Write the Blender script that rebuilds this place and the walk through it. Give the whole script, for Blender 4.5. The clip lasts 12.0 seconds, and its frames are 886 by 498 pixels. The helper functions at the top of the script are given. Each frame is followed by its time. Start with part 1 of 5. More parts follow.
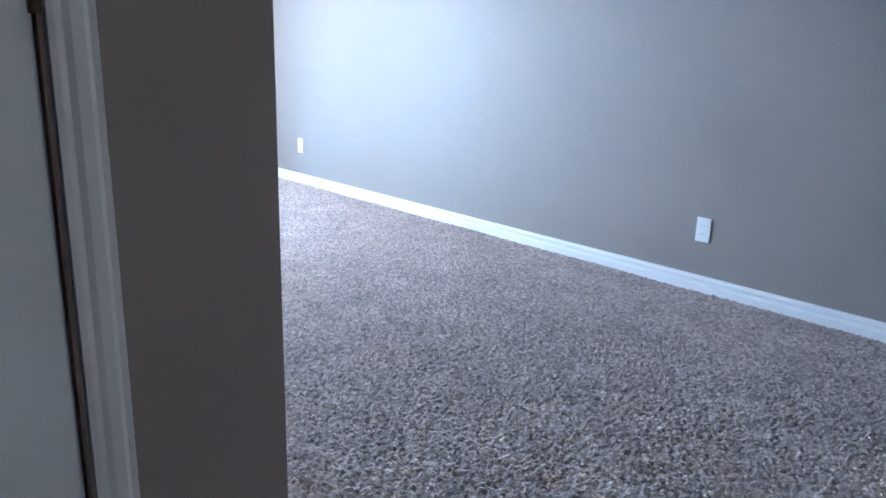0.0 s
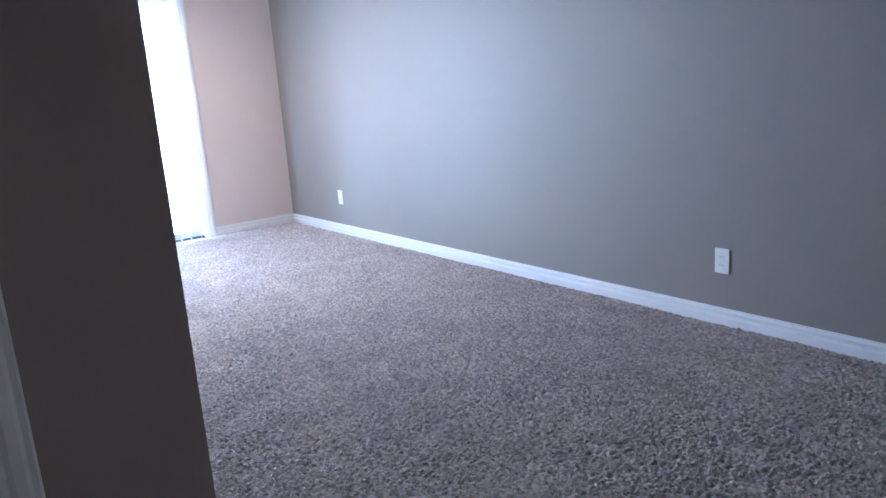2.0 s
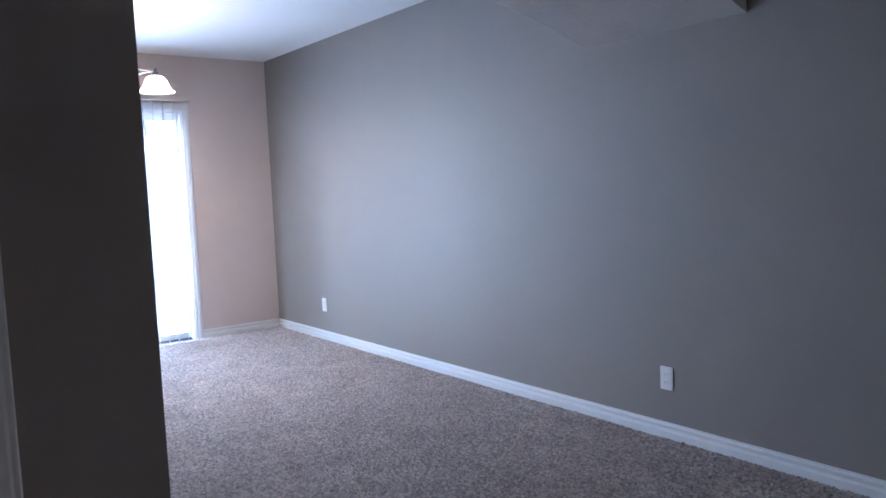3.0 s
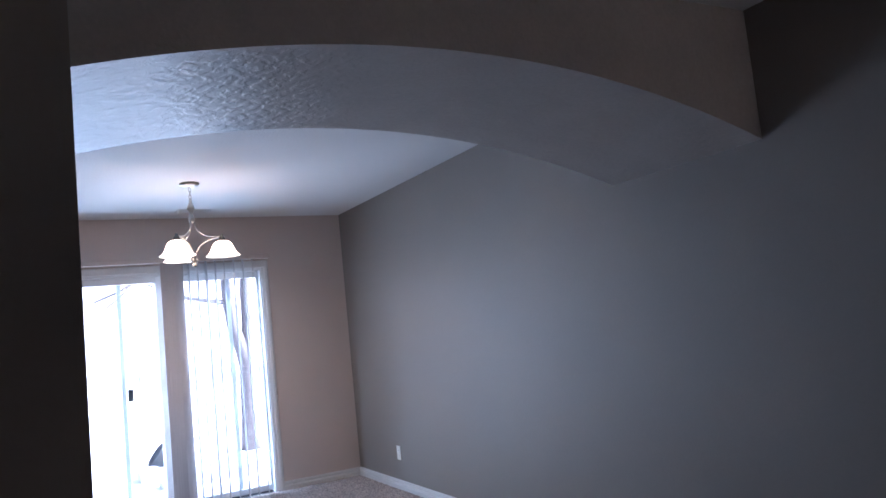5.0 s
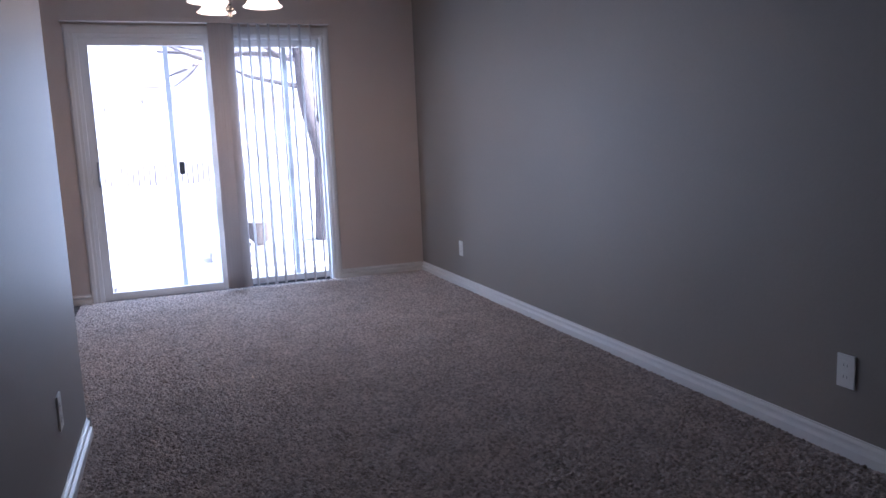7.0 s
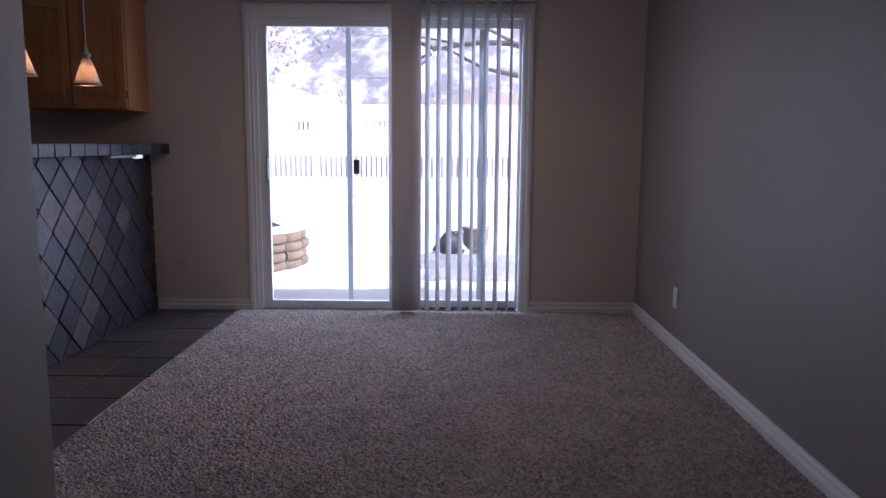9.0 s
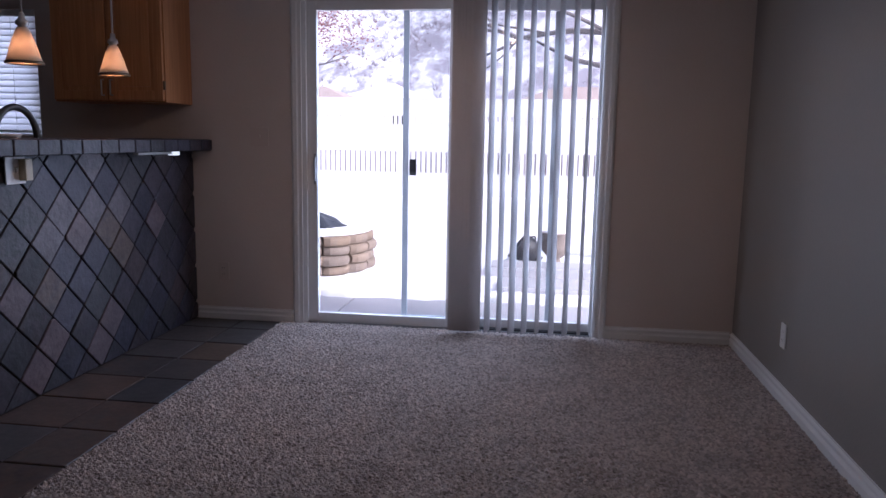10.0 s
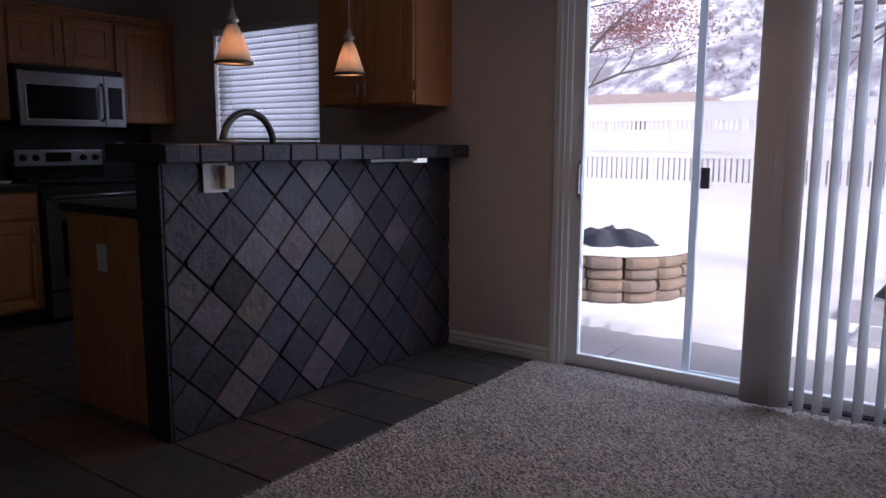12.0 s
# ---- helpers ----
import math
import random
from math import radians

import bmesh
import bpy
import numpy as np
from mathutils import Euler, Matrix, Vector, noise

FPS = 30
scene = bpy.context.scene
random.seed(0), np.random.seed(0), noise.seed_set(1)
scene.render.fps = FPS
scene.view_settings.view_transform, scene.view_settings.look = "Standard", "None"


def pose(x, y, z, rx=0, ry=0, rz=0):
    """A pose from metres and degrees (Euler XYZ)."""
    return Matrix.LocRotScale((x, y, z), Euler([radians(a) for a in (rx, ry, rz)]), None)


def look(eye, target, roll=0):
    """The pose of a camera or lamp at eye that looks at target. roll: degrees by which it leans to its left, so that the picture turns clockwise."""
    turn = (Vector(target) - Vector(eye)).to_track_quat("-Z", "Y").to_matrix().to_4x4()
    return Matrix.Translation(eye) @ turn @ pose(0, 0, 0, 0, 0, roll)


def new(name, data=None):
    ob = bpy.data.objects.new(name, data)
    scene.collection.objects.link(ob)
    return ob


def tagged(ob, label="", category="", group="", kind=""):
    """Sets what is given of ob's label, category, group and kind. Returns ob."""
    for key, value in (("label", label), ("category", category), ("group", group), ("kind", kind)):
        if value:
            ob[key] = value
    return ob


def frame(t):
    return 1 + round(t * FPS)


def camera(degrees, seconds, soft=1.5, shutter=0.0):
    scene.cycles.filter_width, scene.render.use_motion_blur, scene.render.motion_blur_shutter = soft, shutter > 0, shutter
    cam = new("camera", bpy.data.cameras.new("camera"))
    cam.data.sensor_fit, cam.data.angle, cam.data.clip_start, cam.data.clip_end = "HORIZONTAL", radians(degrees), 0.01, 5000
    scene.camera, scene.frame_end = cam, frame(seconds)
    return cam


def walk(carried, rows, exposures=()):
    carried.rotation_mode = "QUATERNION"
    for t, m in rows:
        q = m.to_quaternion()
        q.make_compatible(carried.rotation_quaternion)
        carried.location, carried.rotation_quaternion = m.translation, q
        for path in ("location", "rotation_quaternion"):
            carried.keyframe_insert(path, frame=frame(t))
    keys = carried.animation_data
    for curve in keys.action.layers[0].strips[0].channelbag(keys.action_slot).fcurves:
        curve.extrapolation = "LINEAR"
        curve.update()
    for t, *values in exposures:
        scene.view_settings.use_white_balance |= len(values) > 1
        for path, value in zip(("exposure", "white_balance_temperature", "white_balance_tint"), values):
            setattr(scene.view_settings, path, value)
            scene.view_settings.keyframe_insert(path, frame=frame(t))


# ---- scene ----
cam = camera(61.9, 12.0)
PATH = [
    (0, (0.012, 0.209, 1.087), (-1.392, 1.533, 0.562), 1.7),
    (0.5, (-0.009, 0.234, 1.106), (-1.309, 1.667, 0.6), 1.0),
    (1, (0.037, 0.283, 1.135), (-1.128, 1.839, 0.666), -0.7),
    (1.5, (0.112, 0.404, 1.196), (-1.169, 1.877, 0.759), -2.9),
    (2, (0.236, 0.497, 1.187), (-1.333, 1.653, 0.739), -4.2),
    (2.5, (0.389, 0.474, 1.168), (-1.197, 1.646, 0.839), -3.2),
    (3, (0.556, 0.418, 1.281), (-1.028, 1.627, 1.11), -2.4),
    (3.5, (0.635, 0.554, 1.346), (-0.978, 1.736, 1.359), -4.5),
    (3.6, (0.651, 0.575, 1.346), (-0.985, 1.723, 1.409), -4.1),
    (3.7, (0.676, 0.586, 1.33), (-0.983, 1.697, 1.446), -4.5),
    (5.3, (0.763, 0.853, 1.354), (-0.996, 1.788, 1.528), -5.7),
    (5.5, (0.693, 0.861, 1.351), (-1.064, 1.812, 1.446), -5.7),
    (6, (0.529, 0.954, 1.271), (-1.225, 1.913, 1.198), -4.8),
    (6.5, (0.376, 1.057, 1.181), (-1.386, 1.992, 1.026), -2.2),
    (7, (0.18, 1.309, 1.122), (-1.676, 1.998, 0.836), -2.4),
    (7.2, (0.057, 1.406, 1.141), (-1.846, 1.943, 0.841), -1.2),
    (8.8, (-0.804, 2.059, 1.145), (-2.784, 2.131, 0.868), 0.3),
    (9, (-0.911, 2.132, 1.161), (-2.891, 2.106, 0.882), 0.4),
    (9.5, (-1.228, 2.239, 1.14), (-3.199, 2.06, 0.848), 0.7),
    (10, (-1.534, 2.296, 1.187), (-3.493, 2.021, 0.891), 1.0),
    (10.5, (-1.854, 2.445, 1.185), (-3.764, 1.906, 0.94), 0.5),
    (11, (-2.122, 2.488, 1.166), (-3.933, 1.663, 0.961), 0.4),
    (11.5, (-2.355, 2.445, 1.18), (-4.068, 1.447, 0.92), 0.5),
    (12, (-2.542, 2.513, 1.162), (-4.145, 1.35, 0.879), 0.3),
]
EXPOSURES = [(0.0, 4.70, 4500, 4), (1.0, 4.45, 4520, 6), (2.0, 4.13, 4660, 10), (2.5, 3.90, 4700, 11), (3.6, 3.30, 4800, 11), (5.5, 2.36, 4990, 16), (7.0, 1.98, 5180, 20), (9.0, 0.95, 5480, 24), (10.5, 0.83, 5560, 24), (12.0, 0.47, 5800, 24)]
walk(cam, [(t, look(eye, target, roll)) for t, eye, target, roll in PATH], EXPOSURES)

# ---- world and large lights ----
world = bpy.data.worlds.new("overcast_sky")
scene.world = world
world.use_nodes = True
wn, wl = world.node_tree.nodes, world.node_tree.links
sky = wn.new("ShaderNodeTexSky")
sky.sky_type, sky.sun_disc = "NISHITA", False
sky.sun_elevation, sky.sun_rotation = radians(38), radians(20)
sky.air_density, sky.dust_density, sky.ozone_density = 0.45, 8.0, 0.6
wl.new(sky.outputs[0], wn["Background"].inputs[0])
wn["Background"].inputs[1].default_value = 0.15
sun_data = bpy.data.lights.new("sun", "SUN")
sun_data.energy, sun_data.angle, sun_data.color = 1.5, radians(12), (1.0, 0.95, 0.88)
sun = new("sun", sun_data)
sun.matrix_world = look((0, 0, 30), (0 - 10 * math.sin(radians(20)), -10 * math.cos(radians(20)), 30 - 10 * math.tan(radians(38))))


def sky_in_opening(name, y0, y1, z0, z1, x, watts, way=1, dip=0.0, spread=180):
    """Daylight that comes in through an opening: from a high sky, so it dips."""
    d = bpy.data.lights.new(name, "AREA")
    d.shape, d.size, d.size_y, d.energy, d.color = "RECTANGLE", z1 - z0, y1 - y0, watts, (0.72, 0.86, 1.0)
    o = new(name, d)
    d.spread = radians(spread)
    o.matrix_world = look((x, (y0 + y1) / 2, (z0 + z1) / 2), (x + way, (y0 + y1) / 2, (z0 + z1) / 2 - dip), 90)


for k in range(4):
    sky_in_opening("patio_daylight", 0.87, 2.54, 0.08 + 0.4625 * k, 0.5425 + 0.4625 * k, -6.12, 4.1, 1, 0.38, 180)
sky_in_opening("window_daylight", -2.0, -1.04, 1.20, 1.92, -6.075, 7)


# ---- materials ----
def mat(name, col, rough=0.6, metal=0.0, var=0.12, scale=5.0, fine=70.0, bump=0.15, bscale=180.0, dist=0.002,
        glow=None, see=0.0, coat=0.0, pieces=None, ior=1.45):
    """Principled material: base colour with stains and grain at two scales, and fine relief."""
    m = bpy.data.materials.new(name)
    m.use_nodes = True
    n, l = m.node_tree.nodes, m.node_tree.links
    p = n["Principled BSDF"]
    p.inputs["Roughness"].default_value, p.inputs["Metallic"].default_value = rough, metal
    p.inputs["Coat Weight"].default_value, p.inputs["IOR"].default_value = coat, ior
    pos = n.new("ShaderNodeNewGeometry").outputs["Position"]
    where = pos
    info = n.new("ShaderNodeObjectInfo")
    if pieces:
        shift = n.new("ShaderNodeVectorMath")
        shift.operation = "MULTIPLY_ADD"
        mul = n.new("ShaderNodeVectorMath")
        mul.operation = "SCALE"
        mul.inputs[0].default_value = (9.0, 7.0, 5.0)
        l.new(info.outputs["Random"], mul.inputs["Scale"])
        shift.inputs[1].default_value = (1, 1, 1)
        l.new(pos, shift.inputs[0])
        l.new(mul.outputs[0], shift.inputs[2])
        where = shift.outputs[0]
    big, small = n.new("ShaderNodeTexNoise"), n.new("ShaderNodeTexNoise")
    big.inputs["Scale"].default_value, small.inputs["Scale"].default_value = scale, fine
    big.inputs["Detail"].default_value, small.inputs["Detail"].default_value = 4, 3
    l.new(where, big.inputs["Vector"]), l.new(where, small.inputs["Vector"])
    add = n.new("ShaderNodeMath")
    add.operation = "ADD"
    l.new(big.outputs["Fac"], add.inputs[0]), l.new(small.outputs["Fac"], add.inputs[1])
    span = n.new("ShaderNodeMapRange")
    span.inputs["From Min"].default_value, span.inputs["From Max"].default_value = 0.6, 1.4
    span.inputs["To Min"].default_value, span.inputs["To Max"].default_value = 1 - var, 1 + var
    l.new(add.outputs[0], span.inputs["Value"])
    tint = n.new("ShaderNodeVectorMath")
    tint.operation = "SCALE"
    tint.inputs[0].default_value = col
    if pieces:
        ramp = n.new("ShaderNodeValToRGB")
        ramp.color_ramp.interpolation = "CONSTANT"
        while len(ramp.color_ramp.elements) < len(pieces):
            ramp.color_ramp.elements.new(0.5)
        for k, c in enumerate(pieces):
            ramp.color_ramp.elements[k].position = k / len(pieces)
            ramp.color_ramp.elements[k].color = (*c, 1)
        l.new(info.outputs["Random"], ramp.inputs[0])
        # cloudy patches of a second stone colour within each piece
        turn, other, cloud, edge, blend = (n.new("ShaderNodeMath"), n.new("ShaderNodeValToRGB"), n.new("ShaderNodeTexNoise"), n.new("ShaderNodeMapRange"), n.new("ShaderNodeMix"))
        turn.operation, turn.inputs[1].default_value = "MULTIPLY", 7.31
        wrap = n.new("ShaderNodeMath")
        wrap.operation = "FRACT"
        l.new(info.outputs["Random"], turn.inputs[0]), l.new(turn.outputs[0], wrap.inputs[0])
        other.color_ramp.interpolation = "CONSTANT"
        while len(other.color_ramp.elements) < len(pieces):
            other.color_ramp.elements.new(0.5)
        for k, c in enumerate(pieces):
            other.color_ramp.elements[k].position = k / len(pieces)
            other.color_ramp.elements[k].color = (*c, 1)
        l.new(wrap.outputs[0], other.inputs[0])
        cloud.inputs["Scale"].default_value, cloud.inputs["Detail"].default_value, cloud.inputs["Distortion"].default_value = 6.5, 5, 1.2
        l.new(where, cloud.inputs["Vector"])
        edge.inputs["From Min"].default_value, edge.inputs["From Max"].default_value = 0.50, 0.75
        l.new(cloud.outputs["Fac"], edge.inputs["Value"])
        blend.data_type = "RGBA"
        l.new(edge.outputs[0], blend.inputs["Factor"]), l.new(ramp.outputs[0], blend.inputs["A"]), l.new(other.outputs[0], blend.inputs["B"])
        l.new(blend.outputs["Result"], tint.inputs[0])
    l.new(span.outputs[0], tint.inputs["Scale"])
    l.new(tint.outputs[0], p.inputs["Base Color"])
    if bump:
        b, t = n.new("ShaderNodeBump"), n.new("ShaderNodeTexNoise")
        t.inputs["Scale"].default_value, t.inputs["Detail"].default_value = bscale, 3
        b.inputs["Strength"].default_value, b.inputs["Distance"].default_value = bump, dist
        l.new(where, t.inputs["Vector"]), l.new(t.outputs["Fac"], b.inputs["Height"]), l.new(b.outputs[0], p.inputs["Normal"])
    if glow:
        p.inputs["Emission Color"].default_value = (*glow[:3], 1)
        p.inputs["Emission Strength"].default_value = glow[3]
    if see:
        mix, tr = n.new("ShaderNodeMixShader"), n.new("ShaderNodeBsdfTranslucent")
        mix.inputs[0].default_value = see
        tr.inputs["Color"].default_value = (*col, 1)
        l.new(p.outputs[0], mix.inputs[1]), l.new(tr.outputs[0], mix.inputs[2])
        l.new(mix.outputs[0], n["Material Output"].inputs[0])
    return m


def wood_mat(name, dark, light, axis):
    """Oiled oak: long grain along one axis (0, 1 or 2)."""
    m = mat(name, light, rough=0.42, bump=0)
    n, l = m.node_tree.nodes, m.node_tree.links
    p = n["Principled BSDF"]
    geo = n.new("ShaderNodeNewGeometry")
    squash = n.new("ShaderNodeVectorMath")
    squash.operation = "MULTIPLY"
    squash.inputs[1].default_value = [2.0 if k == axis else 70.0 for k in range(3)]
    l.new(geo.outputs["Position"], squash.inputs[0])
    t = n.new("ShaderNodeTexNoise")
    t.inputs["Scale"].default_value, t.inputs["Detail"].default_value, t.inputs["Distortion"].default_value = 1.0, 5, 0.6
    l.new(squash.outputs[0], t.inputs["Vector"])
    ramp = n.new("ShaderNodeValToRGB")
    ramp.color_ramp.elements[0].position, ramp.color_ramp.elements[0].color = 0.35, (*dark, 1)
    ramp.color_ramp.elements[1].position, ramp.color_ramp.elements[1].color = 0.65, (*light, 1)
    l.new(t.outputs["Fac"], ramp.inputs[0]), l.new(ramp.outputs[0], p.inputs["Base Color"])
    b = n.new("ShaderNodeBump")
    b.inputs["Strength"].default_value, b.inputs["Distance"].default_value = 0.15, 0.001
    l.new(t.outputs["Fac"], b.inputs["Height"]), l.new(b.outputs[0], p.inputs["Normal"])
    return m


def carpet_mat(name, tufted=False):
    """Cut-pile carpet of twisted brown-grey yarn."""
    m = mat(name, (0.30, 0.26, 0.23), rough=0.95, bump=0)
    n, l = m.node_tree.nodes, m.node_tree.links
    p = n["Principled BSDF"]
    p.inputs["Sheen Weight"].default_value, p.inputs["Specular IOR Level"].default_value = 0.25, 0.05
    geo = n.new("ShaderNodeNewGeometry")
    warp = n.new("ShaderNodeTexNoise")
    warp.inputs["Scale"].default_value = 60
    l.new(geo.outputs["Position"], warp.inputs["Vector"])
    mixv = n.new("ShaderNodeVectorMath")
    mixv.operation = "MULTIPLY_ADD"
    mixv.inputs[1].default_value = (0.008, 0.008, 0.0)
    l.new(warp.outputs["Color"], mixv.inputs[0]), l.new(geo.outputs["Position"], mixv.inputs[2])
    cell, grain, patch = n.new("ShaderNodeTexVoronoi"), n.new("ShaderNodeTexNoise"), n.new("ShaderNodeTexNoise")
    cell.inputs["Scale"].default_value, grain.inputs["Scale"].default_value, patch.inputs["Scale"].default_value = 140, 115, 5.0
    grain.inputs["Detail"].default_value, grain.inputs["Distortion"].default_value, patch.inputs["Detail"].default_value = 3, 0.9, 5
    for t in (cell, grain, patch):
        l.new(mixv.outputs[0], t.inputs["Vector"])
    ramp = n.new("ShaderNodeValToRGB")
    ramp.color_ramp.elements[0].position, ramp.color_ramp.elements[0].color = 0.35, (0.16, 0.133, 0.118, 1)
    ramp.color_ramp.elements[1].position, ramp.color_ramp.elements[1].color = 0.63, (0.70, 0.602, 0.545, 1)
    l.new(grain.outputs["Fac"], ramp.inputs[0])
    span = n.new("ShaderNodeMapRange")
    span.inputs["From Min"].default_value, span.inputs["From Max"].default_value = 0.3, 0.7
    span.inputs["To Min"].default_value, span.inputs["To Max"].default_value = 0.86, 1.12
    l.new(patch.outputs["Fac"], span.inputs["Value"])
    tint = n.new("ShaderNodeVectorMath")
    tint.operation = "SCALE"
    l.new(ramp.outputs[0], tint.inputs[0]), l.new(span.outputs[0], tint.inputs["Scale"])
    l.new(tint.outputs[0], p.inputs["Base Color"])
    if tufted:
        # each modelled tuft has a yarn tone of its own
        yarn, dye, blend = n.new("ShaderNodeAttribute"), n.new("ShaderNodeValToRGB"), n.new("ShaderNodeMix")
        yarn.attribute_name = "yarn"
        dye.color_ramp.elements[0].color, dye.color_ramp.elements[1].color = (0.24, 0.198, 0.178, 1), (0.73, 0.625, 0.57, 1)
        blend.data_type, blend.inputs["Factor"].default_value = "RGBA", 0.8
        l.new(yarn.outputs["Fac"], dye.inputs[0]), l.new(ramp.outputs[0], blend.inputs["A"]), l.new(dye.outputs[0], blend.inputs["B"])
        l.new(blend.outputs["Result"], tint.inputs[0])
    sub = n.new("ShaderNodeMath")
    sub.operation = "SUBTRACT"
    l.new(grain.outputs["Fac"], sub.inputs[0]), l.new(cell.outputs["Distance"], sub.inputs[1])
    b = n.new("ShaderNodeBump")
    b.inputs["Strength"].default_value, b.inputs["Distance"].default_value = 0.8, 0.006
    l.new(sub.outputs[0], b.inputs["Height"]), l.new(b.outputs[0], p.inputs["Normal"])
    return m


def hill_mat(name):
    """Snowed-over hillside with dark brush and rock showing through."""
    m = mat(name, (0.8, 0.8, 0.82), rough=0.9, bump=0)
    n, l = m.node_tree.nodes, m.node_tree.links
    geo = n.new("ShaderNodeNewGeometry")
    a, c = n.new("ShaderNodeTexNoise"), n.new("ShaderNodeTexNoise")
    a.inputs["Scale"].default_value, a.inputs["Detail"].default_value, a.inputs["Roughness"].default_value = 0.42, 10, 0.72
    c.inputs["Scale"].default_value, c.inputs["Detail"].default_value = 0.05, 4
    flat = n.new("ShaderNodeVectorMath")
    flat.operation = "MULTIPLY"
    flat.inputs[1].default_value = (0.12, 1.0, 1.25)
    l.new(geo.outputs["Position"], flat.inputs[0])
    l.new(flat.outputs[0], a.inputs["Vector"]), l.new(flat.outputs[0], c.inputs["Vector"])
    add = n.new("ShaderNodeMath")
    add.operation = "MULTIPLY_ADD"
    add.inputs[1].default_value = 0.7
    l.new(c.outputs["Fac"], add.inputs[0]), l.new(a.outputs["Fac"], add.inputs[2])
    ramp = n.new("ShaderNodeValToRGB")
    e = ramp.color_ramp.elements
    e[0].position, e[0].color = 0.74, (0.27, 0.26, 0.31, 1)
    e[1].position, e[1].color = 0.92, (0.82, 0.84, 0.90, 1)
    mid = e.new(0.83)
    mid.color = (0.50, 0.51, 0.58, 1)
    l.new(add.outputs[0], ramp.inputs[0]), l.new(ramp.outputs[0], n["Principled BSDF"].inputs["Base Color"])
    return m


def glass_mat(name, tint=(0.96, 0.98, 0.98)):
    m = bpy.data.materials.new(name)
    m.use_nodes = True
    n, l = m.node_tree.nodes, m.node_tree.links
    n.remove(n["Principled BSDF"])
    clear, gloss, mix, fres = n.new("ShaderNodeBsdfTransparent"), n.new("ShaderNodeBsdfGlossy"), n.new("ShaderNodeMixShader"), n.new("ShaderNodeFresnel")
    clear.inputs[0].default_value = (*tint, 1)
    gloss.inputs["Roughness"].default_value = 0.02
    fres.inputs[0].default_value = 1.45
    l.new(fres.outputs[0], mix.inputs[0]), l.new(clear.outputs[0], mix.inputs[1]), l.new(gloss.outputs[0], mix.inputs[2])
    l.new(mix.outputs[0], n["Material Output"].inputs[0])
    return m


def mesh_mat(name):
    """Fine grey insect mesh, mostly open."""
    m = bpy.data.materials.new(name)
    m.use_nodes = True
    n, l = m.node_tree.nodes, m.node_tree.links
    clear, mix = n.new("ShaderNodeBsdfTransparent"), n.new("ShaderNodeMixShader")
    n["Principled BSDF"].inputs["Base Color"].default_value = (0.25, 0.27, 0.30, 1)
    mix.inputs[0].default_value = 0.10
    l.new(clear.outputs[0], mix.inputs[1]), l.new(n["Principled BSDF"].outputs[0], mix.inputs[2])
    l.new(mix.outputs[0], n["Material Output"].inputs[0])
    return m


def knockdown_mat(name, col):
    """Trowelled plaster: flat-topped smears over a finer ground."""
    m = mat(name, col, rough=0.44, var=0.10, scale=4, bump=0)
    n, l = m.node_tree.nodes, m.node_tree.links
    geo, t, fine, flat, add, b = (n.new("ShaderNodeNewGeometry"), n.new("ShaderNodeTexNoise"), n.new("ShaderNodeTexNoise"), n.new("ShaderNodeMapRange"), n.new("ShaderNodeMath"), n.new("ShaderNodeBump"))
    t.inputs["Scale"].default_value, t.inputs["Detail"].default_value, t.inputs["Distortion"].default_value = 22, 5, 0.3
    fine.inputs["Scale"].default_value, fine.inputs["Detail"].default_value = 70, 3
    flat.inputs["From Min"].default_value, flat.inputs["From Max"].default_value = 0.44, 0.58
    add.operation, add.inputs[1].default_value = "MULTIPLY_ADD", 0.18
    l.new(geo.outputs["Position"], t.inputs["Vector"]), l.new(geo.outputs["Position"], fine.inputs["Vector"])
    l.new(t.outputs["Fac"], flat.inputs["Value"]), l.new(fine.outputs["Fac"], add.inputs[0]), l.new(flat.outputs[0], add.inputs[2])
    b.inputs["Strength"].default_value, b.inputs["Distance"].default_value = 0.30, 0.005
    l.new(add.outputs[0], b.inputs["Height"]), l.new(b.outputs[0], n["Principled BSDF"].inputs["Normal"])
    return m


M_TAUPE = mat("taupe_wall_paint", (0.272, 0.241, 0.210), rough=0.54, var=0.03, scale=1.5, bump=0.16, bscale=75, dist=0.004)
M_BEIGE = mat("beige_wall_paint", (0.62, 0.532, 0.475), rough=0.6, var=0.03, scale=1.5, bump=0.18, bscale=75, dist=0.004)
# Paler than the wall taupe: missing bounce light under the arch, put into colour.
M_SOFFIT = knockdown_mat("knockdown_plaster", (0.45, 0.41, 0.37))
M_CEIL = mat("white_ceiling_paint", (0.78, 0.77, 0.75), rough=0.85, var=0.02, scale=2, bump=0.4, bscale=60, dist=0.004)
M_TRIM = mat("white_trim_paint", (0.74, 0.73, 0.71), rough=0.38, var=0.03, bump=0.05)
M_DOOR = mat("white_door_paint", (0.74, 0.76, 0.76), rough=0.45, var=0.03, bump=0.08, bscale=90)
M_VINYL = mat("white_vinyl", (0.80, 0.80, 0.80), rough=0.35, var=0.03, bump=0.03)
# Shaded and lit copies of one slat plastic: bunched stack, then spread slats.
M_SLAT = mat("shaded_pvc_slat", (0.66, 0.595, 0.565), rough=0.6, var=0.04, bump=0.05, see=0.2)
M_SLAT_LIT = mat("backlit_pvc_slat", (0.74, 0.72, 0.72), rough=0.5, var=0.03, bump=0.03, see=0.5)
M_BLIND = mat("white_venetian_slat", (0.70, 0.675, 0.68), rough=0.45, var=0.04, bump=0.03, see=0.5)
M_CARPET = carpet_mat("twisted_pile_carpet")
M_PILE = carpet_mat("carpet_yarn", True)
